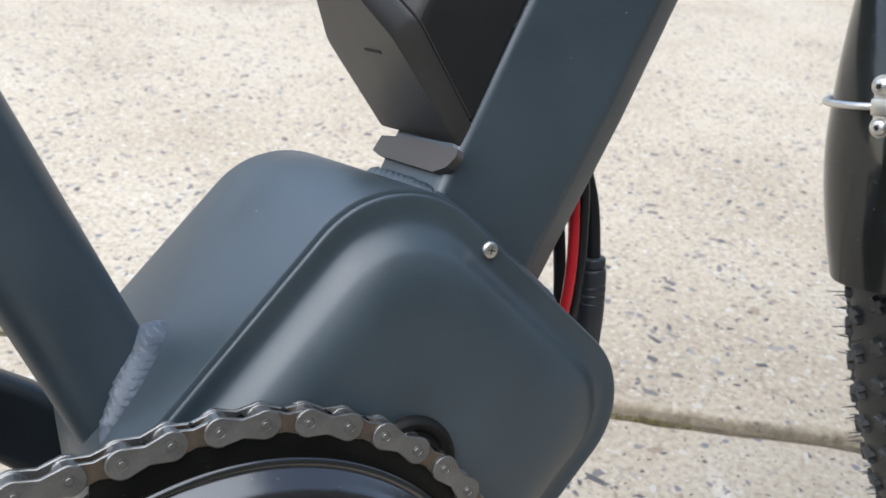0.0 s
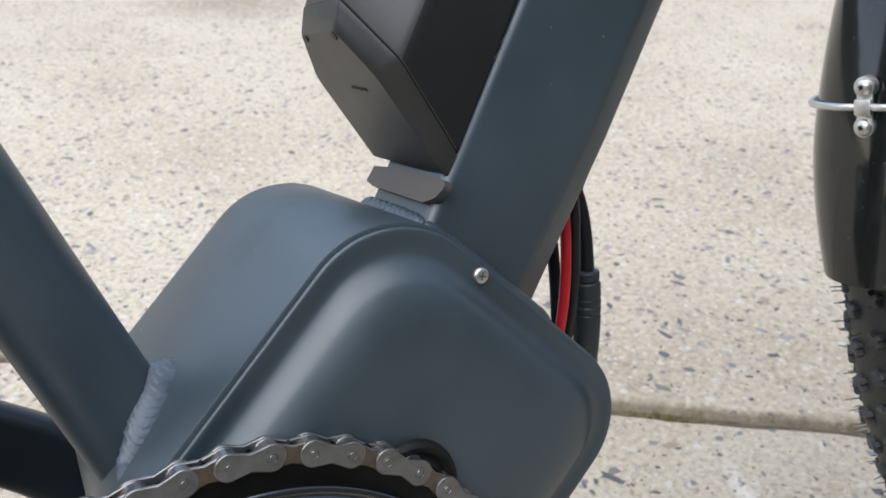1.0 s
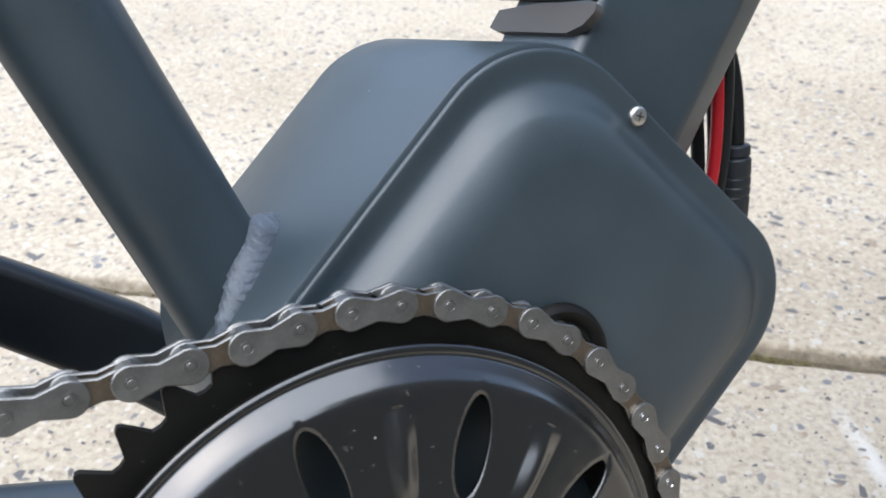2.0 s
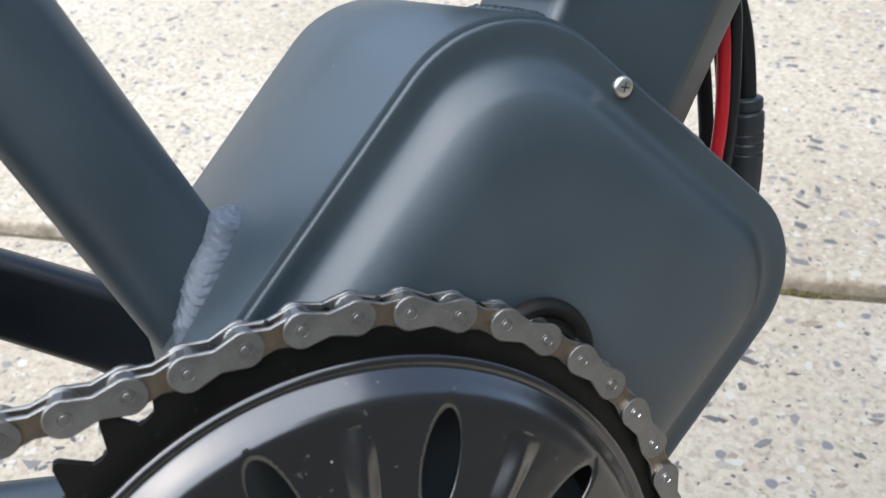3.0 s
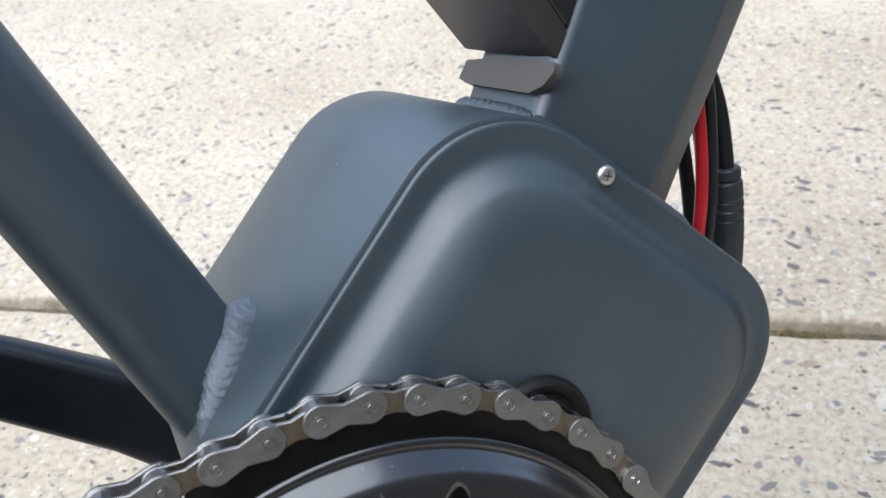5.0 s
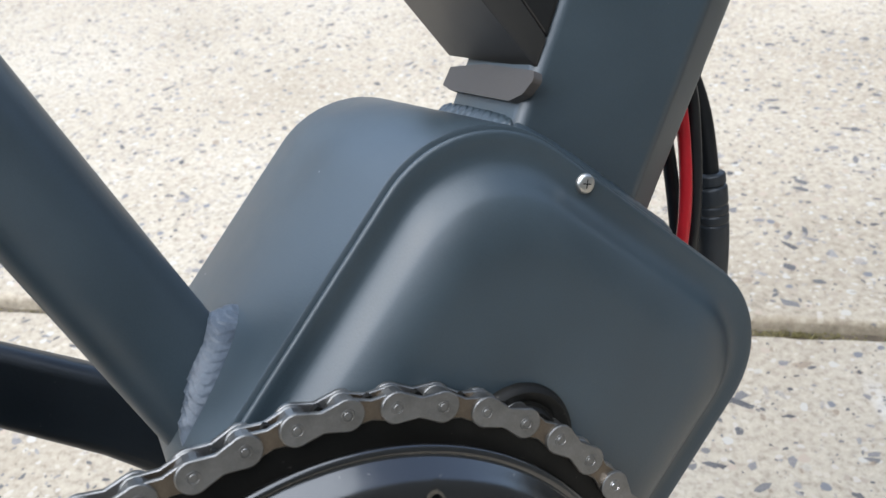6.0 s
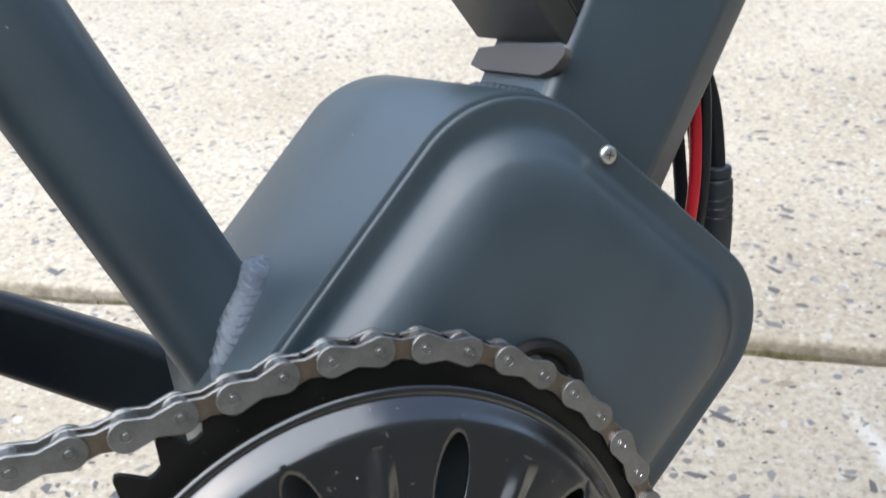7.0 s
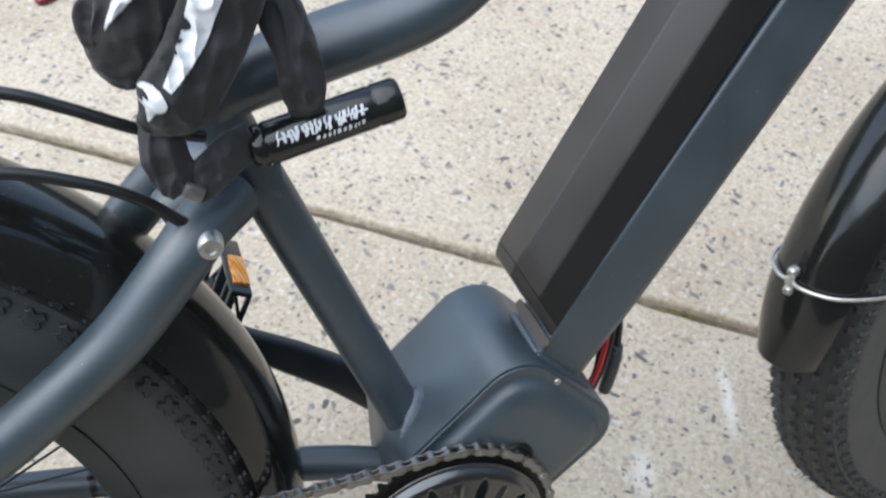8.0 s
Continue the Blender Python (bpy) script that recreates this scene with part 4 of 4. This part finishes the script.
def wheel(m, spokes=36, hub=0.03, TYRE_S=TYRE_S, stretch=(0, 180), radius=TYRE_R):
    rm = radius - TYRE_S
    bm = bmesh.new()
    prof = [(rm + (TYRE_S - 0.004) * math.cos(a), TYRE_S * math.sin(a)) for a in (radians(-100 + 200 * k / 24) for k in range(25))]
    prof += [(0.272, TYRE_S - 0.0035), (0.2530, TYRE_S - 0.0078), (0.2500, TYRE_S - 0.0088), (0.2500, 0.0), (0.2500, -TYRE_S + 0.0088), (0.2530, -TYRE_S + 0.0078), (0.272, -TYRE_S + 0.0035)]
    lathe(bm, prof, 132, closed=True)
    tyre = part("tyre", bm, RUBBER, bicycle, "fat black knobbly tyre, dusty on the tread", 60)
    tyre.matrix_basis = m
    # darker colour paints in the mudguard's shade over the tread
    tyre.data.materials.append(SHADED_TREAD)
    for p in tyre.data.polygons:
        if math.hypot(p.center.x, p.center.z) > rm + 0.35 * TYRE_S:
            p.material_index = 1
    meshes = []
    for length, wide, tall in ((0.0075, 0.0075, 0.0036), (0.0080, 0.0070, 0.0036), (0.0118, 0.0095, 0.0036)):
        # four-lobed block: x out of the tyre, y across it, z round it
        shape = []
        for k in range(4):
            for da, f in ((-16, 1.0), (16, 1.0), (45, 0.52)):
                a = radians(45 + 90 * k + da)
                shape.append((0.62 * wide * f * math.cos(a) * 1.2, 0.62 * length * f * math.sin(a) * 1.2))
        bm = bmesh.new()
        loft(bm, [[(-0.002, y, z) for y, z in shape], [(tall - 0.0009, y * 0.94, z * 0.94) for y, z in shape], [(tall, y * 0.80, z * 0.80) for y, z in shape]])
        meshes.append(mesh_of(bm, "tread_knob", KNOB))
    # those on the side and stretch that lie open to view are pieces of their own, the rest one mesh
    n, verts, faces = 88, [], []
    for k in range(n):
        for lat, mesh, half in ((-80, meshes[2], 0.75), (-60, meshes[1], 0.42), (-37, meshes[0], 0.0), (-13, meshes[0], 0.5), (13, meshes[0], 0.0), (37, meshes[0], 0.5), (60, meshes[1], 0.08), (80, meshes[2], 0.75)):
            t = 360 * (k + half) / n
            l = radians(lat)
            place = pose(0, 0, 0, 0, -t, 0) @ Matrix.Translation((rm + (TYRE_S - 0.004) * math.cos(l), (TYRE_S - 0.001) * math.sin(l), 0)) @ pose(0, 0, 0, 0, 0, lat)
            if lat < -30 and (t - stretch[0]) % 360 < stretch[1]:
                knob = new("tread_knob", mesh)
                knob.parent = tyre
                knob.matrix_basis = place
            else:
                first = len(verts)
                verts += [place @ v.co for v in mesh.vertices]
                faces += [tuple(first + i for i in p.vertices) for p in mesh.polygons]
    me = bpy.data.meshes.new("tread")
    me.from_pydata(verts, [], faces)
    me.materials.append(KNOB)
    tread = new("tread", me)
    tread.parent = tyre
    tagged(tread, "dusty rubber tread blocks", kind="stuff")
    # moulding whiskers along the tread
    rnd = random.Random(7)
    bm = bmesh.new()
    spots = [(rnd.uniform(0, 360), rnd.uniform(-30, 30)) for _ in range(200)]
    for k in range(n):
        for side in (-1, 1):
            for q in range(4):
                spots.append((360 * (k + 0.16 * q + rnd.uniform(-0.03, 0.03)) / n, side * rnd.uniform(62, 88)))
                spots.append((360 * (k + 0.5 + 0.16 * q + rnd.uniform(-0.03, 0.03)) / n, side * rnd.uniform(34, 60)))
    for t, l in spots:
        if rnd.random() < 0.15:
            continue
        t, l = radians(-t), radians(l)
        c = Vector(((rm + (TYRE_S - 0.001) * math.cos(l)) * math.cos(t), TYRE_S * math.sin(l), (rm + (TYRE_S - 0.001) * math.cos(l)) * math.sin(t)))
        out = Vector((math.cos(l) * math.cos(t), math.sin(l), math.cos(l) * math.sin(t)))
        tip = c + out * rnd.uniform(0.004, 0.0085) + Vector((rnd.gauss(0, 1), rnd.gauss(0, 1), rnd.gauss(0, 1))) * 0.0008
        a1 = out.orthogonal().normalized() * 0.0005
        a2 = out.cross(a1)
        ring = (a1, -0.5 * a1 + 0.87 * a2, -0.5 * a1 - 0.87 * a2)
        vs = [bm.verts.new(c + q) for q in ring] + [bm.verts.new(tip + 0.55 * q) for q in ring]
        for i, j in ((0, 1), (1, 2), (2, 0)):
            bm.faces.new((vs[i], vs[j], vs[3 + j], vs[3 + i]))
        bm.faces.new(vs[3:])
    tagged(part("moulding_fuzz", bm, RUBBER, tyre), "thin rubber moulding whiskers", kind="stuff")
    bm = bmesh.new()
    rr, w = 0.2495, TYRE_S - 0.0075
    lathe(bm, [(rr, -w), (rr, -w + 0.003), (rr - 0.006, -w + 0.006), (rr - 0.012, 0.0), (rr - 0.006, w - 0.006), (rr, w - 0.003), (rr, w), (rr - 0.010, w - 0.0005), (rr - 0.019, w - 0.005), (rr - 0.0225, w - 0.014), (rr - 0.0225, -w + 0.014), (rr - 0.019, -w + 0.005), (rr - 0.010, -w + 0.0005)], 120, closed=True)
    rim = part("rim", bm, RIM, bicycle, "black alloy wheel rim")
    rim.matrix_basis = m
    bm = bmesh.new()
    lathe(bm, [(0.0, -0.055), (0.007, -0.055), (0.007, -0.040), (0.026 + hub * 0.5, -0.036), (0.026 + hub * 0.5, -0.032), (hub, -0.028), (hub, 0.028), (0.026 + hub * 0.5, 0.032), (0.026 + hub * 0.5, 0.036), (0.007, 0.040), (0.007, 0.055), (0.0, 0.055)], 40)
    part("hub", bm, BLACK, bicycle, "black wheel hub").matrix_basis = m
    bm = bmesh.new()
    tube(bm, [(0.022 + hub * 0.5, 0.0, 0.0), (rr - 0.012, 0.0, 0.0)], 0.001, 6)
    s_mesh = mesh_of(bm, "spoke", BLACK)
    for k in range(spokes):
        s = new("spoke", s_mesh)
        s.parent = rim
        sy = 0.034 if k % 2 else -0.034
        t = 360 * k / spokes
        length = rr - 0.034 - hub * 0.5
        s.matrix_basis = pose(0, 0, 0, 0, -t, 0) @ Matrix.Translation((0.022 + hub * 0.5, sy, 0)) @ pose(0, 0, 0, 0, 0, -math.degrees(math.atan2(sy, length))) @ Matrix.Translation((-(0.022 + hub * 0.5), 0, 0))
    return tyre


def mudguard(m, centre, radius, half, start, end, label, taper=0.0, drop=0.034):
    sec_o, sec_i = [], []
    for k in range(21):
        t = -1 + 2 * k / 20
        a = radians(80) * t
        sec_o.append((radius - drop * (1 - math.cos(a)), half * math.sin(a) / math.sin(radians(80))))
        sec_i.append((radius - 0.0018 - (drop - 0.001) * (1 - math.cos(a)), (half - 0.0016) * math.sin(a) / math.sin(radians(80))))
    bm = bmesh.new()
    rings = []
    for k in range(111):
        deg = start + (end - start) * k / 110
        slim = 1.0 - taper * max(0.0, 1 - (end - deg) / 12.0) ** 1.6
        c, s = math.cos(radians(deg)), math.sin(radians(deg))
        rings.append([(centre[0] + r * c, y * slim, centre[1] + r * s) for r, y in sec_o + sec_i[::-1]])
    loft(bm, rings)
    g = part("mudguard", bm, GLOSS, bicycle, label, 50)
    g.matrix_basis = m
    return g


REAR = Matrix.Translation(AXLE_R)
FRONT = Matrix.Translation((0.62, 0, 0)) @ pose(0, 0, 0, 0, 0, 5.9) @ Matrix.Translation((0.069, 0, AXLE_F.z))
GUARD_C, GUARD_R = (0.0, 0.0), 0.3665


def wheels():
    wheel(REAR, hub=0.05, stretch=(-40, 150))
    wheel(FRONT, TYRE_S=0.0415, stretch=(150, 120), radius=0.338)
    mudguard(REAR, (0, 0), 0.3665, 0.053, -22, 168, "glossy black plastic rear mudguard", 0.0, 0.0465)
    g = mudguard(FRONT, GUARD_C, GUARD_R, 0.042, 55, 181.0, "glossy black plastic front mudguard", 0.25)
    # wire stay round the front mudguard, with its clamp and two screws
    a = radians(167.2)
    crown = Vector((GUARD_C[0] + GUARD_R * math.cos(a), 0, GUARD_C[1] + GUARD_R * math.sin(a)))
    bm = bmesh.new()
    half = [(0.0, 0.0), (-0.002, 0.010), (0.0035, 0.024), (0.013, 0.036), (0.030, 0.0455), (0.055, 0.053), (0.11, 0.060), (0.20, 0.068)]
    line = [crown + Vector((dx - 0.002, w, -0.02 * dx)) for dx, w in half[::-1]] + [crown + Vector((dx - 0.002, -w, -0.02 * dx)) for dx, w in half[1:]]
    tube(bm, curve(line, 6), 0.0018, 10)
    part("stay_wire", bm, CHROME, g, "bright wire mudguard stay")
    bm = bmesh.new()
    block(bm, (0.0016, 0.008, 0.026), Matrix.Translation(crown + Vector((-0.0022, 0, 0))), 0.0006)
    block(bm, (0.0036, 0.0085, 0.008), Matrix.Translation(crown + Vector((-0.0034, 0, 0))), 0.001)
    part("stay_clamp", bm, CHROME, g, "bright stay clamp")
    for dz in (-0.0095, 0.0095):
        bm = bmesh.new()
        prof = [(0.0, -0.0044), (0.0012, -0.0044), (0.0016, -0.0052), (0.0028, -0.0051), (0.0041, -0.0043), (0.0048, -0.0030), (0.0049, -0.0022), (0.0060, -0.0021), (0.0062, -0.0008), (0.0062, 0.002)]
        lathe(bm, [(r * 0.84, y) for r, y in prof], 24)
        bmesh.ops.transform(bm, matrix=Matrix.Translation(crown + Vector((-0.0012, 0, dz))) @ pose(0, 0, 0, 0, 0, -90), verts=bm.verts)
        part("clamp_screw", bm, CHROME, g, "bright cross-head screw")
        bm = bmesh.new()
        for turn in (25, 115):
            block(bm, (0.0006, 0.0040, 0.0008), Matrix.Translation(crown + Vector((-0.0059, 0, dz))) @ pose(0, 0, 0, turn, 0, 0))
        part("screw_slot", bm, DARKINK, g)
    # fork
    for side in (-1, 1):
        bm = bmesh.new()
        tube(bm, curve([(-0.143, side * 0.052, 0.44), (-0.085, side * 0.056, 0.28), (-0.03, side * 0.058, 0.10), (0.0, side * 0.058, 0.0)], 6), [0.017 - 0.0003 * i for i in range(19)], 20)
        f = part("fork_leg", bm, PAINT, bicycle)
        f.matrix_basis = FRONT
    bm = bmesh.new()
    block(bm, (0.045, 0.14, 0.05), Matrix.Translation((-0.152, 0, 0.465)) @ pose(0, 0, 0, 0, -20, 0), 0.014, 3)
    part("fork_crown", bm, PAINT, bicycle).matrix_basis = FRONT


def control_cables():
    for line in ([(-0.40, -0.02, 0.46), (-0.30, -0.04, 0.437), (-0.228, -0.045, 0.420), (-0.198, -0.046, 0.407), (-0.164, -0.045, 0.388), (-0.13, -0.03, 0.37)],
                 [(-0.42, -0.06, 0.40), (-0.32, -0.058, 0.393), (-0.240, -0.055, 0.381), (-0.200, -0.055, 0.367), (-0.172, -0.055, 0.351), (-0.152, -0.054, 0.331), (-0.140, -0.050, 0.320)]):
        bm = bmesh.new()
        tube(bm, curve(line, 8), 0.0036, 12)
        part("brake_cable", bm, HOSE, bicycle, "black cable housing")


# ---- chain lock wound round the frame ----
def chain_lock():
    lock = thing("chain_lock", "black chain lock in a printed nylon sleeve, hung on the frame", "bicycle lock", m=STAND)
    a, b = Vector((-0.1055, -0.052, 0.3680)), Vector((-0.0165, -0.050, 0.3840))
    d = (b - a).normalized()
    bm = bmesh.new()
    steps = [(-0.002, 0.0090), (0.0, 0.0112), (0.003, 0.0124), (0.007, 0.0128), (0.008, 0.0121), (0.0095, 0.0128), (0.073, 0.0128), (0.0745, 0.0121), (0.076, 0.0128), (0.0885, 0.0128), (0.0905, 0.0117)]
    tube(bm, [a + d * s for s, _ in steps], [r for _, r in steps], 32)
    barrel = part("lock_body", bm, GLOSS, lock, "black cylindrical lock body", 50)
    # printed marks on the barrel, laid on its curved side
    up = Vector((0, -0.62, 0.78))
    up = (up - d * up.dot(d)).normalized()
    side = d.cross(up)

    def on_barrel(s, deg, lift=0.00025):
        t = radians(deg)
        return a + d * s + (0.0128 + lift) * (math.cos(t) * up + math.sin(t) * side)

    # one row of plain slanted bars and a thinner broken row under it
    rnd = random.Random(4)

    def bar(s, w, lo, hi, slant, thick):
        bm = bmesh.new()
        cols = []
        for k in range(7):
            f = k / 6
            p = s + slant * f + 0.00035 * math.sin(9 * f + w * 4000)
            cols.append((bm.verts.new(on_barrel(p, lo + (hi - lo) * f)), bm.verts.new(on_barrel(p + w * thick, lo + (hi - lo) * f))))
        for (p, q), (r, t) in zip(cols[:-1], cols[1:]):
            bm.faces.new((p, q, t, r))
        part("printed_bar", bm, WHITE, barrel, "plain white printed bar")

    s = 0.0150
    while s < 0.066:
        w = rnd.uniform(0.0016, 0.0032)
        bar(s, w, rnd.uniform(6, 12), rnd.uniform(36, 44), rnd.uniform(-0.0022, 0.0014), rnd.uniform(0.55, 0.85))
        if rnd.random() < 0.5:
            bar(s, 0.0036, 22, 27, 0.0, 1.0)
        s += w + rnd.uniform(0.0002, 0.0007)
    s = 0.036
    while s < 0.066:
        w = rnd.uniform(0.0012, 0.0028)
        bar(s, w, rnd.uniform(48, 51), rnd.uniform(58, 62), -0.0005, 0.8)
        s += w + rnd.uniform(0.0004, 0.0012)
    # nylon sleeve: loops round the seat cluster
    # (line, depth, width over depth)
    sleeves = [
        ("nylon_sleeve", [(-0.158, -0.026, 0.418), (-0.157, -0.034, 0.430), (-0.151, -0.040, 0.447), (-0.137, -0.040, 0.472), (-0.117, -0.028, 0.500)], 0.0225, 1.10),
        ("nylon_sleeve", [(-0.090, -0.056, 0.489), (-0.1085, -0.064, 0.459), (-0.1275, -0.069, 0.4290), (-0.1455, -0.070, 0.4075), (-0.1585, -0.066, 0.3965)], 0.0110, 1.85),
        ("nylon_sleeve", [(-0.112, -0.010, 0.446), (-0.103, -0.028, 0.450), (-0.094, -0.036, 0.459), (-0.082, -0.015, 0.474)], 0.011, 1.10),
        ("webbing_strap", [(-0.1690, -0.044, 0.4600), (-0.1735, -0.046, 0.4550), (-0.1755, -0.046, 0.4480), (-0.1735, -0.045, 0.4410), (-0.1690, -0.040, 0.4390)], 0.0036, 2.2),
        ("webbing_strap", [(-0.152, -0.056, 0.398), (-0.153, -0.064, 0.384), (-0.151, -0.067, 0.371), (-0.145, -0.067, 0.3585)], 0.0045, 2.8),
        ("webbing_strap", [(-0.145, -0.066, 0.3550), (-0.131, -0.065, 0.3640), (-0.118, -0.061, 0.3720), (-0.105, -0.054, 0.3760)], 0.0048, 2.5),
        ("webbing_strap", [(-0.086, -0.020, 0.468), (-0.0800, -0.050, 0.444), (-0.0750, -0.060, 0.421), (-0.0738, -0.062, 0.403), (-0.0725, -0.054, 0.387)], 0.0058, 2.2),
    ]

    def folds(co):
        crease = 1 - abs(noise.noise(Vector((co.x * 95, co.y * 60, co.z * 45))))
        k = 0.0042 * (crease ** 3 - 0.5) + noise.noise(co * 62) * 0.0030 + noise.noise(co * 190) * 0.0012
        return co + Vector((-0.35, -1, 0.15)).normalized() * k

    def thick(number, f):
        """Drawn in at both ends; the printed sleeve runs out slim where the strap leaves it."""
        k = 0.80 + 0.20 * min(1, 4 * min(f, 1 - f))
        return k * (1 - 0.55 * max(0.0, (f - 0.72) / 0.28)) if number == 1 else k

    made = []
    for name, line, r, sq in sleeves:
        fine = curve(line, 10)
        bm = bmesh.new()
        last = len(fine) - 1
        rs = [r * thick(len(made), i / last) for i in range(len(fine))]
        tube(bm, fine, rs, 64, squash=sq)
        for v in bm.verts:
            v.co = folds(v.co)
        made.append(part(name, bm, CLOTH, lock, "black woven nylon webbing" if "strap" in name else "black woven nylon sleeve", 80))
    # keeper
    bm = bmesh.new()
    block(bm, (0.011, 0.006, 0.009), Matrix.Translation((-0.1420, -0.0760, 0.3600)) @ pose(0, 0, 0, 0, 30, 0), 0.0018)
    part("keeper", bm, STEEL, made[4], "small dull steel keeper")
    # white print wrapped on two of the sleeves: f runs along the sleeve, a round it in degrees

    def oval(f, a, f0, a0, df, da):
        return ((f - f0) / df) ** 2 + ((a - a0) / da) ** 2 < 1

    def long_mark(f, a):
        if f < 0.645:
            low = 188 + 8 * max(0.0, (f - 0.40) / 0.23)
            return low < a < 250 - 60 * f and not oval(f, a, 0.385, 228, 0.024, 15) and not oval(f, a, 0.490, 225, 0.016, 9)
        ring = oval(f, a, 0.725, 222, 0.062, 32) and not oval(f, a, 0.736, 237, 0.027, 19) and not (a > 236 and 0.712 < f < 0.764)
        return ring or 0.74 < f < 0.87 and abs(a - 214 + (f - 0.74) * 80) < 15 * (1 - (f - 0.74) / 0.15)

    def short_mark(f, a):
        return f > 0.46 and 132 < a < 132 + 120 * (f - 0.46)

    for number, mask, first in ((1, long_mark, 170), (0, short_mark, 120)):
        _, line, r, sq = sleeves[number]
        fine = curve(line, 55)
        last = len(fine) - 1
        side = Vector((0, 1, 0))
        verts, faces, row = [], [], {}
        for i, c in enumerate(fine):
            way = (fine[min(i + 1, last)] - fine[max(i - 1, 0)]).normalized()
            side = (side - way * side.dot(way)).normalized()
            other = way.cross(side)
            rr = r * thick(number, i / last)
            before, row = row, {}
            for k in range(90):
                deg = first + k
                p = c + rr * (math.cos(radians(deg)) * side + sq * math.sin(radians(deg)) * other)
                row[k] = len(verts)
                verts.append(folds(p) + (p - c).normalized() * 0.0013)
                if before and k and mask(i / last, deg):
                    faces.append((before[k - 1], before[k], row[k], row[k - 1]))
        me = bpy.data.meshes.new("sleeve_print")
        me.from_pydata(verts, [], faces)
        bm = bmesh.new()
        bm.from_mesh(me)
        bpy.data.meshes.remove(me)
        bmesh.ops.delete(bm, geom=[v for v in bm.verts if not v.link_faces], context="VERTS")
        part("sleeve_print", bm, WHITE, made[number], "plain white printed mark", 80)


def lint():
    """Fine fibres caught on the upper edge of the down tube."""
    ob = thing("lint_fibre", "thin pale lint fibres caught on the tube edge", "lint", m=STAND)
    for line in ([(0.1245, -0.0345, 0.1935), (0.1262, -0.0385, 0.1970), (0.1285, -0.0362, 0.1985), (0.1305, -0.0375, 0.2020)],
                 [(0.1283, -0.0345, 0.1988), (0.1265, -0.0400, 0.2005), (0.1275, -0.0430, 0.2035)]):
        bm = bmesh.new()
        tube(bm, curve(line, 6), 0.0001, 5)
        part("fibre", bm, GREYINK, ob)


def red_scrap():
    """A small moulded piece lying on the paving."""
    bm = bmesh.new()
    loft(bm, [[(0.022 * f * math.cos(a) + 0.004 * math.cos(2 * a), 0.014 * f * math.sin(a), z) for a in (2 * math.pi * k / 20 for k in range(20))] for f, z in ((0.85, 0.0), (1.0, 0.003), (0.96, 0.009), (0.75, 0.013), (0.3, 0.014))])
    ob = part("plastic_scrap", bm, REDGLASS, None, "", 50)
    ob.matrix_world = pose(-0.3165, 1.286, 0.009, 0, 0, 20)
    return tagged(ob, "small dark red plastic piece lying on the paving", "plastic piece")


def unseen_walls():
    """Unseen plain walls, added all round to block low sky and darken reflections."""
    bm = bmesh.new()
    # taller than the next one, to keep sky out of the disc's right half
    block(bm, (9, 0.25, 3.3), Matrix.Translation((4.73, -1.45, 1.65)))
    tagged(part("unseen_wall_south", bm, RENDER), "plain tall unseen wall added to block sky and darken reflections", "wall", kind="structure")
    bm = bmesh.new()
    block(bm, (12, 0.2, 1.8), Matrix.Translation((-5.77, -1.45, 0.9)))
    tagged(part("unseen_wall_west", bm, RENDER), "plain low unseen wall added to block low sky", "wall", kind="structure")
    bm = bmesh.new()
    block(bm, (0.2, 20, 2.0), Matrix.Translation((8.5, 6.4, 1.0)))
    tagged(part("unseen_wall_east", bm, RENDER), "plain unseen wall added to darken the horizon on the east", "wall", kind="structure")
    bm = bmesh.new()
    block(bm, (20, 0.2, 2.0), Matrix.Translation((-1.7, 9.0, 1.0)))
    tagged(part("unseen_wall_north", bm, RENDER), "plain unseen wall added to darken the horizon on the north", "wall", kind="structure")


build_ground()
joint_filling()
unseen_walls()
motor_housing()
main_frame()
stays()
battery()
cables()
crank()
control_cables()
chain_lock()
chainring()
wheels()
chain()
stone_chips()
red_scrap()
lint()
